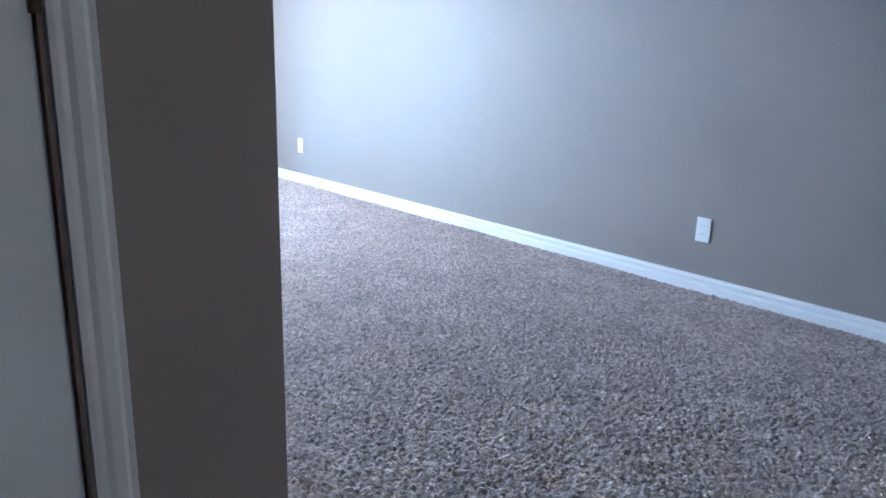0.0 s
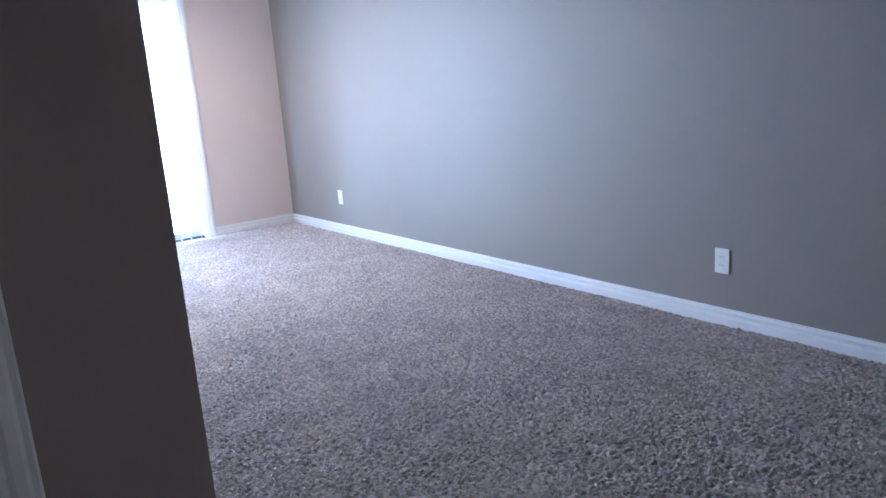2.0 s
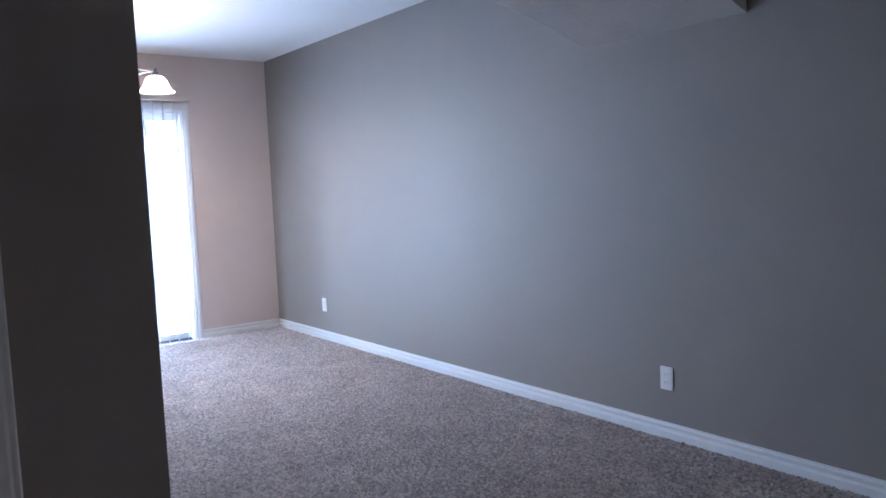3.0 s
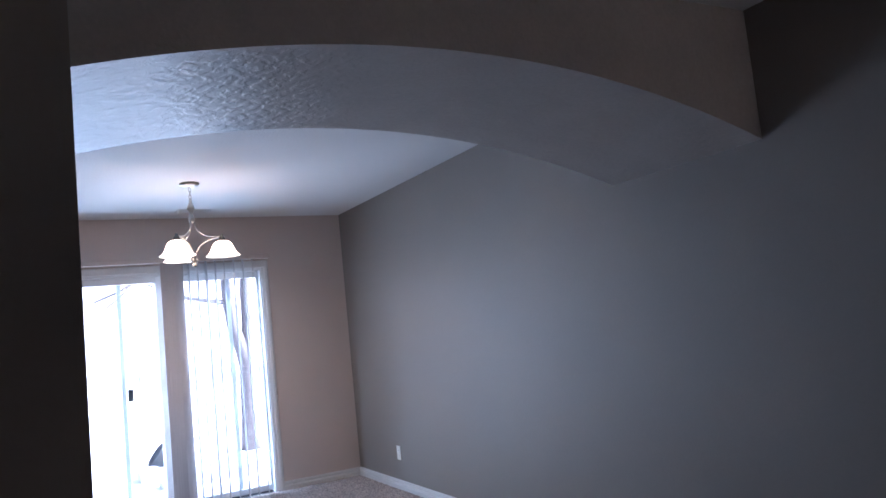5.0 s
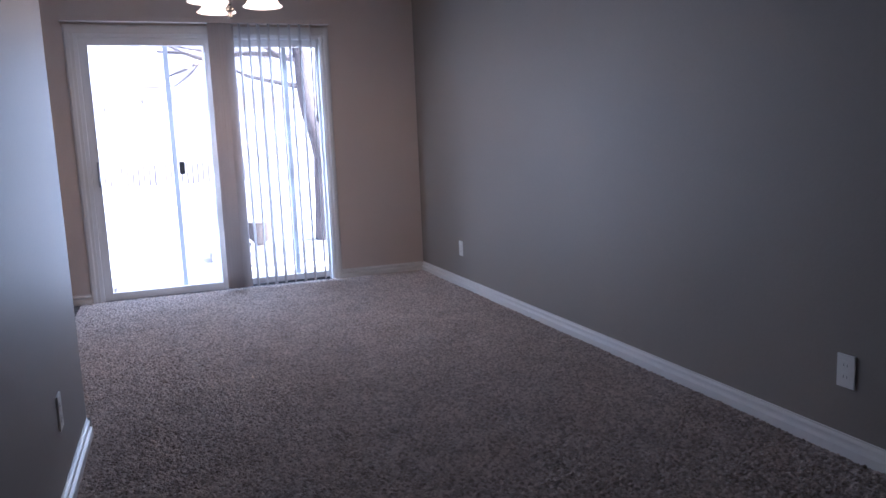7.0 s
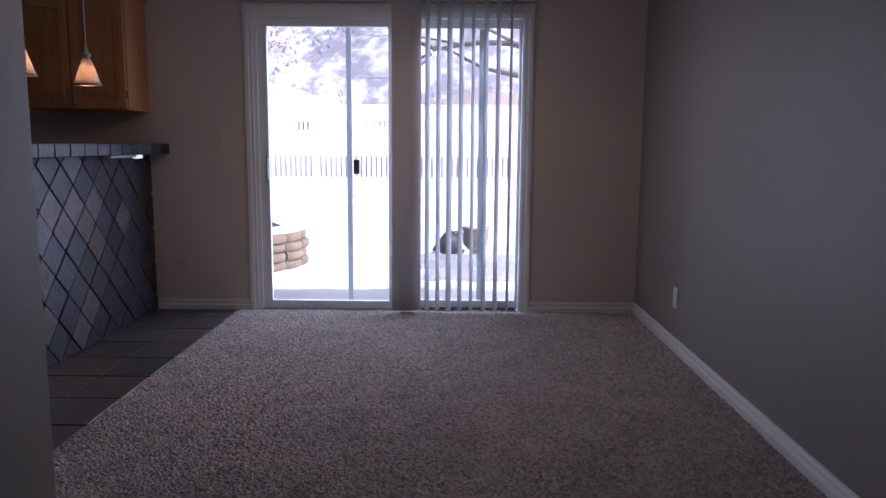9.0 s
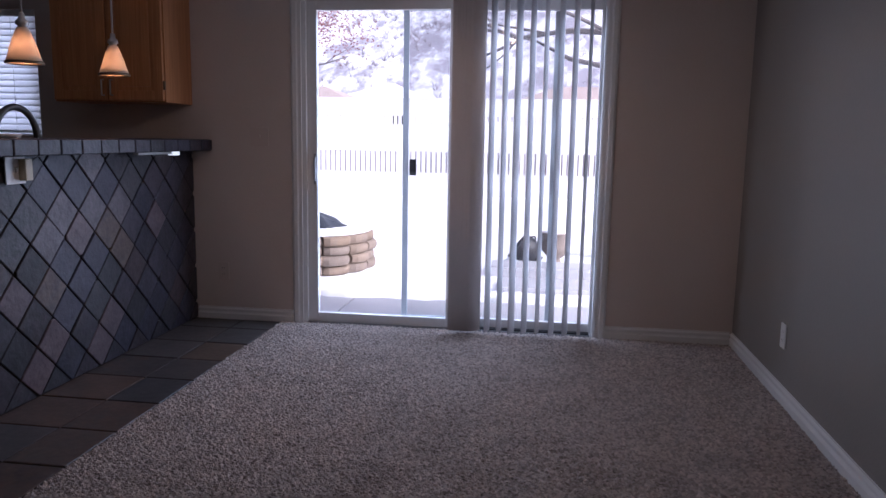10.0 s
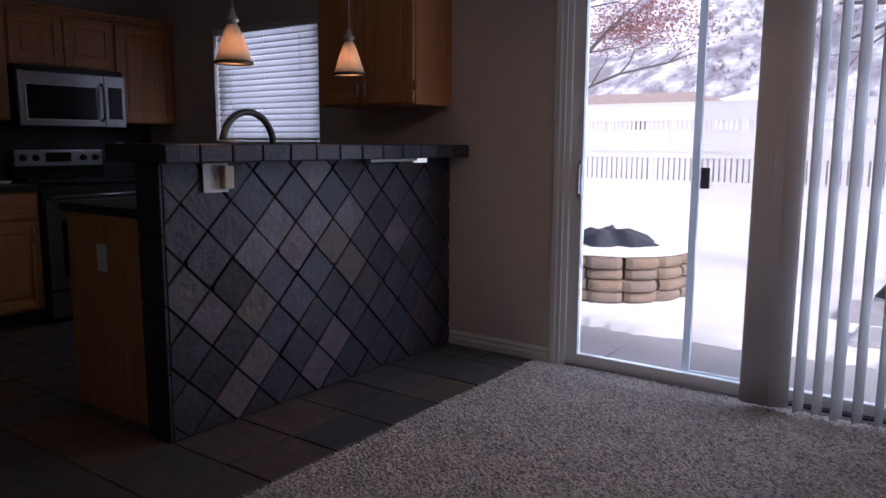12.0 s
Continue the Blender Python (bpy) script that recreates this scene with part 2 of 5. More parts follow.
M_GROUT = mat("dark_grout", (0.03, 0.027, 0.025), rough=0.9, var=0.2, bump=0.3)
SLATES = [(0.042, 0.036, 0.046), (0.051, 0.044, 0.059), (0.034, 0.029, 0.042), (0.045, 0.041, 0.048), (0.043, 0.032, 0.037), (0.057, 0.047, 0.061), (0.039, 0.036, 0.053), (0.036, 0.032, 0.038), (0.052, 0.041, 0.050)]
SLATE_KINDS = {
    "pale": [(0.176, 0.136, 0.144), (0.152, 0.125, 0.138)], "rose": [(0.148, 0.102, 0.108), (0.123, 0.089, 0.098)], "ochre": [(0.135, 0.092, 0.076), (0.098, 0.079, 0.080)],
    "blue": [(0.072, 0.065, 0.094), (0.064, 0.057, 0.082)], "grey": [(0.059, 0.052, 0.059), (0.051, 0.047, 0.053)], "wine": [(0.061, 0.041, 0.045), (0.051, 0.041, 0.048)], "dark": [(0.020, 0.011, 0.012), (0.016, 0.011, 0.013)]}
M_KIND = {k: mat("slate_" + k, (0.2, 0.2, 0.2), rough=0.47, var=0.45, scale=11, fine=55, bump=0.5, bscale=30, dist=0.007, pieces=c) for k, c in SLATE_KINDS.items()}
M_SLATE = mat("natural_slate", (0.2, 0.2, 0.2), rough=0.46, var=0.5, scale=11, fine=55, bump=0.5, bscale=30, dist=0.007, pieces=SLATES)
FLOOR_SLATES = [(0.076, 0.060, 0.055), (0.105, 0.070, 0.052), (0.066, 0.060, 0.059), (0.112, 0.066, 0.046), (0.062, 0.054, 0.053), (0.090, 0.074, 0.070), (0.078, 0.069, 0.062)]
M_FGROUT = mat("floor_grout", (0.058, 0.047, 0.042), rough=0.9, var=0.2, bump=0.3)
M_FSLATE = mat("slate_floor_tile", (0.2, 0.17, 0.15), rough=0.36, var=0.35, scale=7, fine=40, bump=0.35, bscale=22, dist=0.004, pieces=FLOOR_SLATES)
M_BACK = mat("dark_slate_slab", (0.035, 0.034, 0.036), rough=0.45, var=0.3, scale=9, bump=0.3, bscale=30, dist=0.004)
M_OAK_Z = wood_mat("oak_upright", (0.44, 0.180, 0.068), (0.56, 0.255, 0.102), 2)
M_OAK_X = wood_mat("oak_across", (0.44, 0.180, 0.068), (0.56, 0.255, 0.102), 0)
M_OAK_Y = wood_mat("oak_across_west", (0.44, 0.180, 0.068), (0.56, 0.255, 0.102), 1)
M_STEEL = mat("brushed_steel", (0.30, 0.295, 0.295), rough=0.34, metal=1, var=0.05, fine=200, bump=0.04)
M_ALU = mat("grey_painted_aluminium", (0.42, 0.43, 0.46), rough=0.45, var=0.05, bump=0.03)
M_NICKEL = mat("brushed_nickel", (0.55, 0.52, 0.48), rough=0.28, metal=1, var=0.05, bump=0)
M_DARKM = mat("oiled_bronze", (0.16, 0.15, 0.14), rough=0.35, metal=0.8, var=0.1, bump=0)
M_BLACK = mat("black_glass", (0.012, 0.012, 0.013), rough=0.22, var=0.1, bump=0, ior=1.3)
M_BLACKP = mat("black_plastic", (0.02, 0.02, 0.022), rough=0.4, var=0.1, bump=0.05)
M_PLATE = mat("white_plastic_plate", (0.80, 0.79, 0.76), rough=0.35, var=0.02, bump=0)
M_TANP = mat("beige_plastic_plate", (0.60, 0.51, 0.45), rough=0.4, var=0.02, bump=0)
M_CREAM = mat("cream_plastic", (0.62, 0.52, 0.33), rough=0.4, var=0.04, bump=0)
M_BRASS = mat("aged_brass", (0.20, 0.15, 0.10), rough=0.5, metal=1, var=0.1, bump=0)
M_STAIN = mat("brown_stained_wood", (0.17, 0.115, 0.09), rough=0.6, var=0.3, bump=0.1)
M_SHADE = mat("lit_frosted_glass", (0.85, 0.80, 0.74), rough=0.3, var=0.02, bump=0, glow=(1.0, 0.74, 0.52, 0.45), see=0.5)
M_PEND = mat("lit_pendant_glass", (0.75, 0.66, 0.55), rough=0.3, var=0.03, bump=0, glow=(1.0, 0.50, 0.22, 0.01), see=0.32)
M_BULB = mat("lamp_bulb", (0.9, 0.9, 0.9), rough=0.3, var=0, bump=0, glow=(1.0, 0.62, 0.32, 1.5))
M_GLASS = glass_mat("clear_glass")
# Made-up tint that warms the light from the added entry window.
M_AMBER = glass_mat("light_warming_glass", (0.98, 0.86, 0.72))
M_MESH = mesh_mat("insect_mesh")
M_SNOW = mat("fresh_snow", (0.88, 0.89, 0.92), rough=0.8, var=0.04, scale=0.8, fine=9, bump=0.5, bscale=5, dist=0.03)
M_CONC = mat("wet_concrete", (0.43, 0.43, 0.46), rough=0.55, var=0.2, scale=1.6, fine=50, bump=0.2, bscale=120)
M_BLOCK = mat("tan_concrete_block", (0.42, 0.35, 0.26), rough=0.9, var=0.22, scale=9, fine=80, bump=0.6, bscale=60, dist=0.006,
              pieces=[(0.205, 0.158, 0.122), (0.22, 0.163, 0.118), (0.190, 0.154, 0.128), (0.205, 0.164, 0.134)])
M_TARP = mat("dark_tarp", (0.042, 0.048, 0.062), rough=0.5, var=0.2, bump=0.2, bscale=40)
M_BARK = mat("grey_bark", (0.15, 0.135, 0.14), rough=0.9, var=0.3, scale=12, bump=0.7, bscale=40, dist=0.01)
M_LEAF = mat("dry_red_leaf", (0.30, 0.125, 0.12), rough=0.8, var=0.35, scale=3, bump=0)
M_HILL = hill_mat("snowy_hillside")
# Shingle brown lightened all over, so glare outdoors is in the colour.
M_ROOF = mat("brown_shingle", (0.40, 0.33, 0.31), rough=0.9, var=0.15, scale=2, bump=0.3, bscale=12)
M_HOUSE = mat("pale_siding", (0.60, 0.58, 0.55), rough=0.8, var=0.06, bump=0.1)
M_SHRUB = mat("winter_brush", (0.34, 0.31, 0.34), rough=0.95, var=0.4, scale=0.5, fine=4, bump=0)
M_CLAY = mat("terracotta", (0.27, 0.225, 0.195), rough=0.8, var=0.2, bump=0.2)
M_DARKPOT = mat("dark_glazed_clay", (0.025, 0.024, 0.028), rough=0.5, var=0.2, bump=0.1)
M_LED = mat("white_led_strip", (0.85, 0.85, 0.85), rough=0.4, var=0, bump=0, glow=(0.95, 1.0, 0.95, 0.45))
M_PORCELAIN = mat("white_ceramic", (0.8, 0.8, 0.78), rough=0.2, var=0.02, bump=0)


# ---- building helpers ----
def bm_new():
    return bmesh.new()


def box(bm, x0, y0, z0, x1, y1, z1, bevel=0.0):
    """A box between two corners, its edges rounded where bevel is given."""
    r = bmesh.ops.create_cube(bm, size=1)
    for v in r["verts"]:
        v.co = Vector(((x0 + x1) / 2 + v.co.x * (x1 - x0), (y0 + y1) / 2 + v.co.y * (y1 - y0), (z0 + z1) / 2 + v.co.z * (z1 - z0)))
    if bevel:
        edges = {e for v in r["verts"] for e in v.link_edges}
        bmesh.ops.bevel(bm, geom=list(edges), offset=bevel, segments=2, profile=0.7, affect="EDGES")
    return bm


def lathe(bm, profile, centre, steps=32):
    """A body of revolution about z: profile of (radius, height)."""
    rings = []
    for r, z in profile:
        rings.append([bm.verts.new((centre[0] + r * math.cos(2 * math.pi * k / steps), centre[1] + r * math.sin(2 * math.pi * k / steps), centre[2] + z)) for k in range(steps)])
    for a, b in zip(rings, rings[1:]):
        for k in range(steps):
            f = bm.faces.new((a[k], a[(k + 1) % steps], b[(k + 1) % steps], b[k]))
            f.smooth = True
    return bm


def tube(bm, points, radius, steps=10, closed_ends=True):
    """A round bar along points; radius one number or one for each point."""
    pts = [Vector(p) for p in points]
    rings, side = [], None
    for k, p in enumerate(pts):
        d = (pts[min(k + 1, len(pts) - 1)] - pts[max(k - 1, 0)]).normalized()
        side = d.orthogonal().normalized() if side is None else (side - d * side.dot(d)).normalized()
        up = side.cross(d)
        r = radius[k] if isinstance(radius, (list, tuple)) else radius
        rings.append([bm.verts.new(p + r * (math.cos(2 * math.pi * j / steps) * side + math.sin(2 * math.pi * j / steps) * up)) for j in range(steps)])
    for a, b in zip(rings, rings[1:]):
        for j in range(steps):
            f = bm.faces.new((a[j], a[(j + 1) % steps], b[(j + 1) % steps], b[j]))
            f.smooth = True
    if closed_ends:
        bm.faces.new(rings[0][::-1]), bm.faces.new(rings[-1])
    return bm


def prism(bm, outline, axis, a, b):
    """An outline of pairs, extruded along an axis (0, 1 or 2) from a to b."""
    def place(u, v, w):
        c = [u, v]
        c.insert(axis, w)
        return bm.verts.new(c)
    lo, hi = [place(u, v, a) for u, v in outline], [place(u, v, b) for u, v in outline]
    n = len(outline)
    for k in range(n):
        bm.faces.new((lo[k], lo[(k + 1) % n], hi[(k + 1) % n], hi[k]))
    bm.faces.new(lo[::-1]), bm.faces.new(hi)
    return bm


def finish(bm, name, material):
    bmesh.ops.recalc_face_normals(bm, faces=bm.faces)
    me = bpy.data.meshes.new(name)
    bm.to_mesh(me)
    bm.free()
    me.materials.append(material)
    return me


def part(name, bm, material, parent, label=""):
    """One mesh under a thing or a part; its places are in the world."""
    ob = new(name, finish(bm, name, material))
    ob.parent = parent
    ob.matrix_parent_inverse = Matrix.Translation(-parent.location) if parent.type == "EMPTY" else Matrix.Identity(4)
    return tagged(ob, label)


def thing(name, at, label, category, group="", kind=""):
    ob = new(name)
    ob.location, ob.empty_display_size = at, 0.1
    return tagged(ob, label, category, group, kind)


def solid(name, bm, material, label, category="", kind="structure", group=""):
    return tagged(new(name, finish(bm, name, material)), label, category, group, kind)


def boxes(*sets):
    bm = bm_new()
    for s in sets:
        box(bm, *s)
    return bm


# ---- plan, in metres ----
WEST, NORTH, SOUTH, EAST, CEIL = -6.0, 3.41, -2.88, 2.6, 2.5
HALL_S = -1.3                       # south wall of the entry
ARCH_E, ARCH_W = -1.18, -2.08       # the two faces of the arched beam
WING_Y, WING_W = 0.91, -3.02        # face and end of the wall beside the arch
DOOR_S, DOOR_N, DOOR_H = 0.77, 2.61, 2.03
WIN_S, WIN_N, WIN_LO, WIN_HI = -2.05, -0.99, 1.155, 1.96
PEN_Y, PEN_E = 0.05, -4.15          # tiled face and end of the half wall
EDGE_Y = 0.635                      # where carpet meets tile

EW_S, EW_N = 2.52, 3.30              # unseen window behind the start, added to light the entry

# ---- setting ----
PILE_E = 0.6                        # the pile is modelled up to here; beyond it stays flat
solid("floor", boxes((WEST - 0.15, EDGE_Y, -0.12, PILE_E, NORTH + 0.12, -0.006), (PILE_E, EDGE_Y, -0.12, EAST, NORTH + 0.12, 0.0), (WING_W + 0.1, HALL_S, -0.12, EAST, EDGE_Y, 0.0)), M_CARPET,
      "brown-grey carpeted floor", "floor")


def carpet_pile(x0, x1, y0, y1, tuft=0.0112, step=0.0047):
    """Cut pile: leaning yarn tufts of uneven height on a jittered grid, as one sheet."""
    rs = np.random.RandomState(3)
    nx, ny = int((x1 - x0) / step) + 1, int((y1 - y0) / step) + 1
    gx, gy = np.meshgrid(np.linspace(x0, x1, nx), np.linspace(y0, y1, ny), indexing="ij")
    cx, cy = int((x1 - x0) / tuft) + 4, int((y1 - y0) / tuft) + 4
    jx, jy, turn, tall = rs.rand(cx, cy) - 0.5, rs.rand(cx, cy) - 0.5, rs.rand(cx, cy) * np.pi, 0.65 + 0.7 * rs.rand(cx, cy)
    ix, iy = ((gx - x0) / tuft).astype(int) + 1, ((gy - y0) / tuft).astype(int) + 1
    best, tone, shade = np.full(gx.shape, -1.0), np.zeros(gx.shape), rs.rand(cx, cy)
    for di in (-1, 0, 1):
        for dj in (-1, 0, 1):
            a, b = ix + di, iy + dj
            dx = gx - (x0 + (a - 0.5 + 0.9 * jx[a, b]) * tuft)
            dy = gy - (y0 + (b - 0.5 + 0.9 * jy[a, b]) * tuft)
            c, s = np.cos(turn[a, b]), np.sin(turn[a, b])
            d = ((dx * c + dy * s) / 1.45) ** 2 + (dx * s - dy * c) ** 2
            top = tall[a, b] * (1 - d / (0.62 * tuft) ** 2)
            tone = np.where(top > best, shade[a, b], tone)
            best = np.maximum(best, top)
    z = -0.004 + 0.0105 * np.clip(best, 0, 2) + 0.0015 * np.sin(gx * 7.1 + 2 * np.sin(gy * 5.3)) + 0.001 * rs.rand(*gx.shape)
    co = np.stack((gx, gy, z), -1).reshape(-1, 3)
    k = np.arange(nx * ny).reshape(nx, ny)
    quads = np.stack((k[:-1, :-1], k[1:, :-1], k[1:, 1:], k[:-1, 1:]), -1).reshape(-1, 4)
    me = bpy.data.meshes.new("carpet")
    me.from_pydata(co, [], quads)
    me.polygons.foreach_set("use_smooth", np.ones(len(quads), dtype=bool))
    me.attributes.new("yarn", "FLOAT", "POINT").data.foreach_set("value", tone.reshape(-1).astype(np.float32))
    me.materials.append(M_PILE)
    tagged(new("carpet", me), "brown-grey twisted cut-pile carpet over the room", "carpet", kind="structure")


carpet_pile(WEST - 0.01, PILE_E, EDGE_Y - 0.004, NORTH)
solid("ceiling", boxes((WEST - 0.15, SOUTH - 0.12, CEIL, EAST + 0.12, NORTH + 0.12, CEIL + 0.12)), M_CEIL, "white textured flat ceiling", "ceiling")
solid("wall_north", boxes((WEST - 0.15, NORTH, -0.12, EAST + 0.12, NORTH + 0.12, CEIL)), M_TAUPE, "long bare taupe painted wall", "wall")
solid("wall_west", boxes((WEST - 0.15, SOUTH, -0.12, WEST, WIN_S, CEIL), (WEST - 0.15, WIN_S, -0.12, WEST, WIN_N, WIN_LO),
                         (WEST - 0.15, WIN_S, WIN_HI, WEST, WIN_N, CEIL), (WEST - 0.15, WIN_N, -0.12, WEST, DOOR_S, CEIL),
                         (WEST - 0.15, DOOR_S, DOOR_H, WEST, DOOR_N, CEIL), (WEST - 0.15, DOOR_S, -0.12, WEST, DOOR_N, -0.02),
                         (WEST - 0.15, DOOR_N, -0.12, WEST, NORTH, CEIL)), M_BEIGE,
      "beige painted wall with a patio door and kitchen window", "wall")
solid("wall_south", boxes((WEST - 0.15, SOUTH - 0.12, -0.12, WING_W + 0.12, SOUTH, CEIL)), M_BEIGE, "beige kitchen wall behind the range", "wall")
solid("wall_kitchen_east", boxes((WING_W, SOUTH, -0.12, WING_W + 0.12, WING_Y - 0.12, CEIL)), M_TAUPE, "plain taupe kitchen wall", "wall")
WING_OUT = 0.02                     # the short wall runs a little out of true
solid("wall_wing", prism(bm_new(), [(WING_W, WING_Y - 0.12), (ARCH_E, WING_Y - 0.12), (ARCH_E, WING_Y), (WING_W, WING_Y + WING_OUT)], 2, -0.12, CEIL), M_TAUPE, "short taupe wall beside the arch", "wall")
CLO_S, CLO_N, CLO_H = -0.245, 0.535, 2.04
solid("wall_entry_west", boxes((ARCH_E - 0.12, HALL_S, -0.12, ARCH_E, CLO_S - 0.02, CEIL), (ARCH_E - 0.12, CLO_S - 0.02, CLO_H + 0.02, ARCH_E, CLO_N + 0.02, CEIL),
                               (ARCH_E - 0.12, CLO_N + 0.02, -0.12, ARCH_E, WING_Y - 0.12, CEIL)), M_TAUPE, "taupe entry wall with a closet door", "wall")
solid("wall_entry_south", boxes((ARCH_E - 0.12, HALL_S - 0.12, -0.12, EAST + 0.12, HALL_S, CEIL)), M_TAUPE, "plain taupe entry wall", "wall")
solid("wall_east", boxes((EAST, HALL_S, -0.12, EAST + 0.12, EW_S, CEIL), (EAST, EW_N, -0.12, EAST + 0.12, NORTH, CEIL), (EAST, EW_S, -0.12, EAST + 0.12, EW_N, 1.40), (EAST, EW_S, 2.0, EAST + 0.12, EW_N, CEIL)), M_TAUPE, "plain taupe entry wall with an added, unseen window opening", "wall")

# Added out of view as a light source for the entry.
added_window = thing("added_window", (EAST, (EW_S + EW_N) / 2, 1.4), "unseen window added to light the entry, tinted to warm it", "window", kind="structure")
part("pane", boxes((EAST + 0.05, EW_S, 1.40, EAST + 0.056, EW_N, 2.0)), M_AMBER, added_window).visible_shadow = False


def arch_z(y):
    """Height of the arch's underside: a shallow curve through its two springs and its crown."""
    (a, p), (b, q), (c, r) = (WING_Y, 2.062), (2.08, 2.202), (NORTH, 1.957)
    return p * (y - b) * (y - c) / ((a - b) * (a - c)) + q * (y - a) * (y - c) / ((b - a) * (b - c)) + r * (y - a) * (y - b) / ((c - a) * (c - b))


def make_arch():
    bm = bm_new()
    n = 48
    ys = [WING_Y + (NORTH - WING_Y) * k / n for k in range(n + 1)]
    rows = []
    for x in (ARCH_E, ARCH_W):
        rows.append(([bm.verts.new((x, y, arch_z(y))) for y in ys], [bm.verts.new((x, y, CEIL)) for y in ys]))
    (el, eh), (wl_, wh) = rows
    for k in range(n):
        bm.faces.new((el[k], el[k + 1], eh[k + 1], eh[k]))
        bm.faces.new((wl_[k + 1], wl_[k], wh[k], wh[k + 1]))
        bm.faces.new((el[k + 1], el[k], wl_[k], wl_[k + 1]))
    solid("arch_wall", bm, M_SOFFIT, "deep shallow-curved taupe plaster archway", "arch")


make_arch()


def baseboard(x0, y0, x1, y1, nx, ny):
    """Moulded white baseboard along a wall foot, proud of it towards (nx, ny)."""
    prof = [(0.0, 0.0), (0.019, 0.0), (0.019, 0.036), (0.016, 0.039), (0.008, 0.044), (0.005, 0.050), (0.006, 0.0525), (0.012, 0.054), (0.012, 0.064), (0.009, 0.068), (0.003, 0.072), (0.003, 0.079), (0.0, 0.0795)]
    bm = bm_new()
    ends = []
    for x, y in ((x0, y0), (x1, y1)):
        ends.append([bm.verts.new((x + nx * d, y + ny * d, h)) for d, h in prof])
    for k in range(len(prof)):
        j = (k + 1) % len(prof)
        bm.faces.new((ends[0][k], ends[0][j], ends[1][j], ends[1][k]))
    bm.faces.new(ends[0][::-1]), bm.faces.new(ends[1])
    solid("baseboard", bm, M_TRIM, "white moulded baseboard along the wall", "baseboard")


baseboard(WEST, NORTH, EAST, NORTH, 0, -1)
baseboard(WEST, DOOR_N + 0.06, WEST, NORTH - 0.015, 1, 0)
baseboard(WEST, PEN_Y + 0.012, WEST, DOOR_S - 0.06, 1, 0)
baseboard(WING_W, WING_Y + WING_OUT, ARCH_E, WING_Y, 0, 1)
baseboard(ARCH_E, CLO_N + 0.09, ARCH_E, WING_Y + 0.015, 1, 0)
baseboard(WING_W, WING_Y + WING_OUT + 0.015, WING_W, WING_Y - 0.115, -1, 0)


# ---- closet door in the entry ----
def closet_door():
    d = thing("door_1", (ARCH_E, 0.1, 0), "closed white panel closet door with white casing", "door", kind="structure")
    slab = bm_new()
    box(slab, ARCH_E - 0.045, CLO_S + 0.004, 0.012, ARCH_E - 0.008, CLO_N - 0.0075, CLO_H - 0.004, 0.003)
    for lo, hi in ((0.22, 0.95), (1.08, 1.86)):
        for a, b in ((CLO_S + 0.12, CLO_S + 0.345), (CLO_S + 0.435, CLO_S + 0.66)):
            box(slab, ARCH_E - 0.010, a, lo, ARCH_E - 0.003, b, hi, 0.003)
    leaf = part("door_leaf", slab, M_DOOR, d)
    jamb = boxes((ARCH_E - 0.11, CLO_N - 0.004, 0, ARCH_E - 0.002, CLO_N + 0.02, CLO_H + 0.02), (ARCH_E - 0.11, CLO_S - 0.02, 0, ARCH_E - 0.002, CLO_S, CLO_H + 0.02),
                 (ARCH_E - 0.11, CLO_S, CLO_H, ARCH_E - 0.002, CLO_N - 0.004, CLO_H + 0.02))
    part("door_jamb", jamb, M_TRIM, d)
    for a, s in ((CLO_N + 0.006, 1), (CLO_S - 0.006, -1)):
        prof = [(ARCH_E, a), (ARCH_E + 0.011, a), (ARCH_E + 0.013, a + s * 0.010), (ARCH_E + 0.012, a + s * 0.020), (ARCH_E + 0.017, a + s * 0.030),
                (ARCH_E + 0.018, a + s * 0.048), (ARCH_E + 0.014, a + s * 0.056), (ARCH_E + 0.016, a + s * 0.066), (ARCH_E, a + s * 0.072)]
        part("casing", prism(bm_new(), prof, 2, 0, CLO_H + 0.08), M_TRIM, d)
    part("casing", boxes((ARCH_E, CLO_S - 0.006, CLO_H + 0.008, ARCH_E + 0.016, CLO_N + 0.006, CLO_H + 0.078, 0.004)), M_TRIM, d)
    for z in (0.20, 1.118, 1.80):
        bm = tube(bm_new(), [(ARCH_E + 0.001, CLO_N - 0.004, z), (ARCH_E + 0.001, CLO_N - 0.004, z + 0.09)], 0.007, 10)
        box(bm, ARCH_E - 0.007, CLO_N - 0.013, z, ARCH_E - 0.003, CLO_N - 0.004, z + 0.09)
        part("hinge", bm, M_BRASS, d, "aged brass butt hinge")
    part("door_edge", boxes((ARCH_E - 0.04, CLO_N - 0.0052, 0.012, ARCH_E + 0.0035, CLO_N + 0.0005, CLO_H - 0.002, 0.001)), M_STAIN, d, "brown stained jamb edge beside the hinges")
    knob = lathe(bm_new(), [(0.0, 0), (0.02, 0.002), (0.027, 0.016), (0.024, 0.03), (0.011, 0.036), (0.011, 0.055), (0.03, 0.058), (0.03, 0.064)], (0, 0, 0), 20)
    bmesh.ops.rotate(knob, verts=knob.verts, matrix=Matrix.Rotation(radians(-90), 3, "Y"))
    bmesh.ops.translate(knob, verts=knob.verts, vec=(ARCH_E + 0.056, CLO_S + 0.07, 0.95))
    part("door_knob", knob, M_NICKEL, leaf)


closet_door()


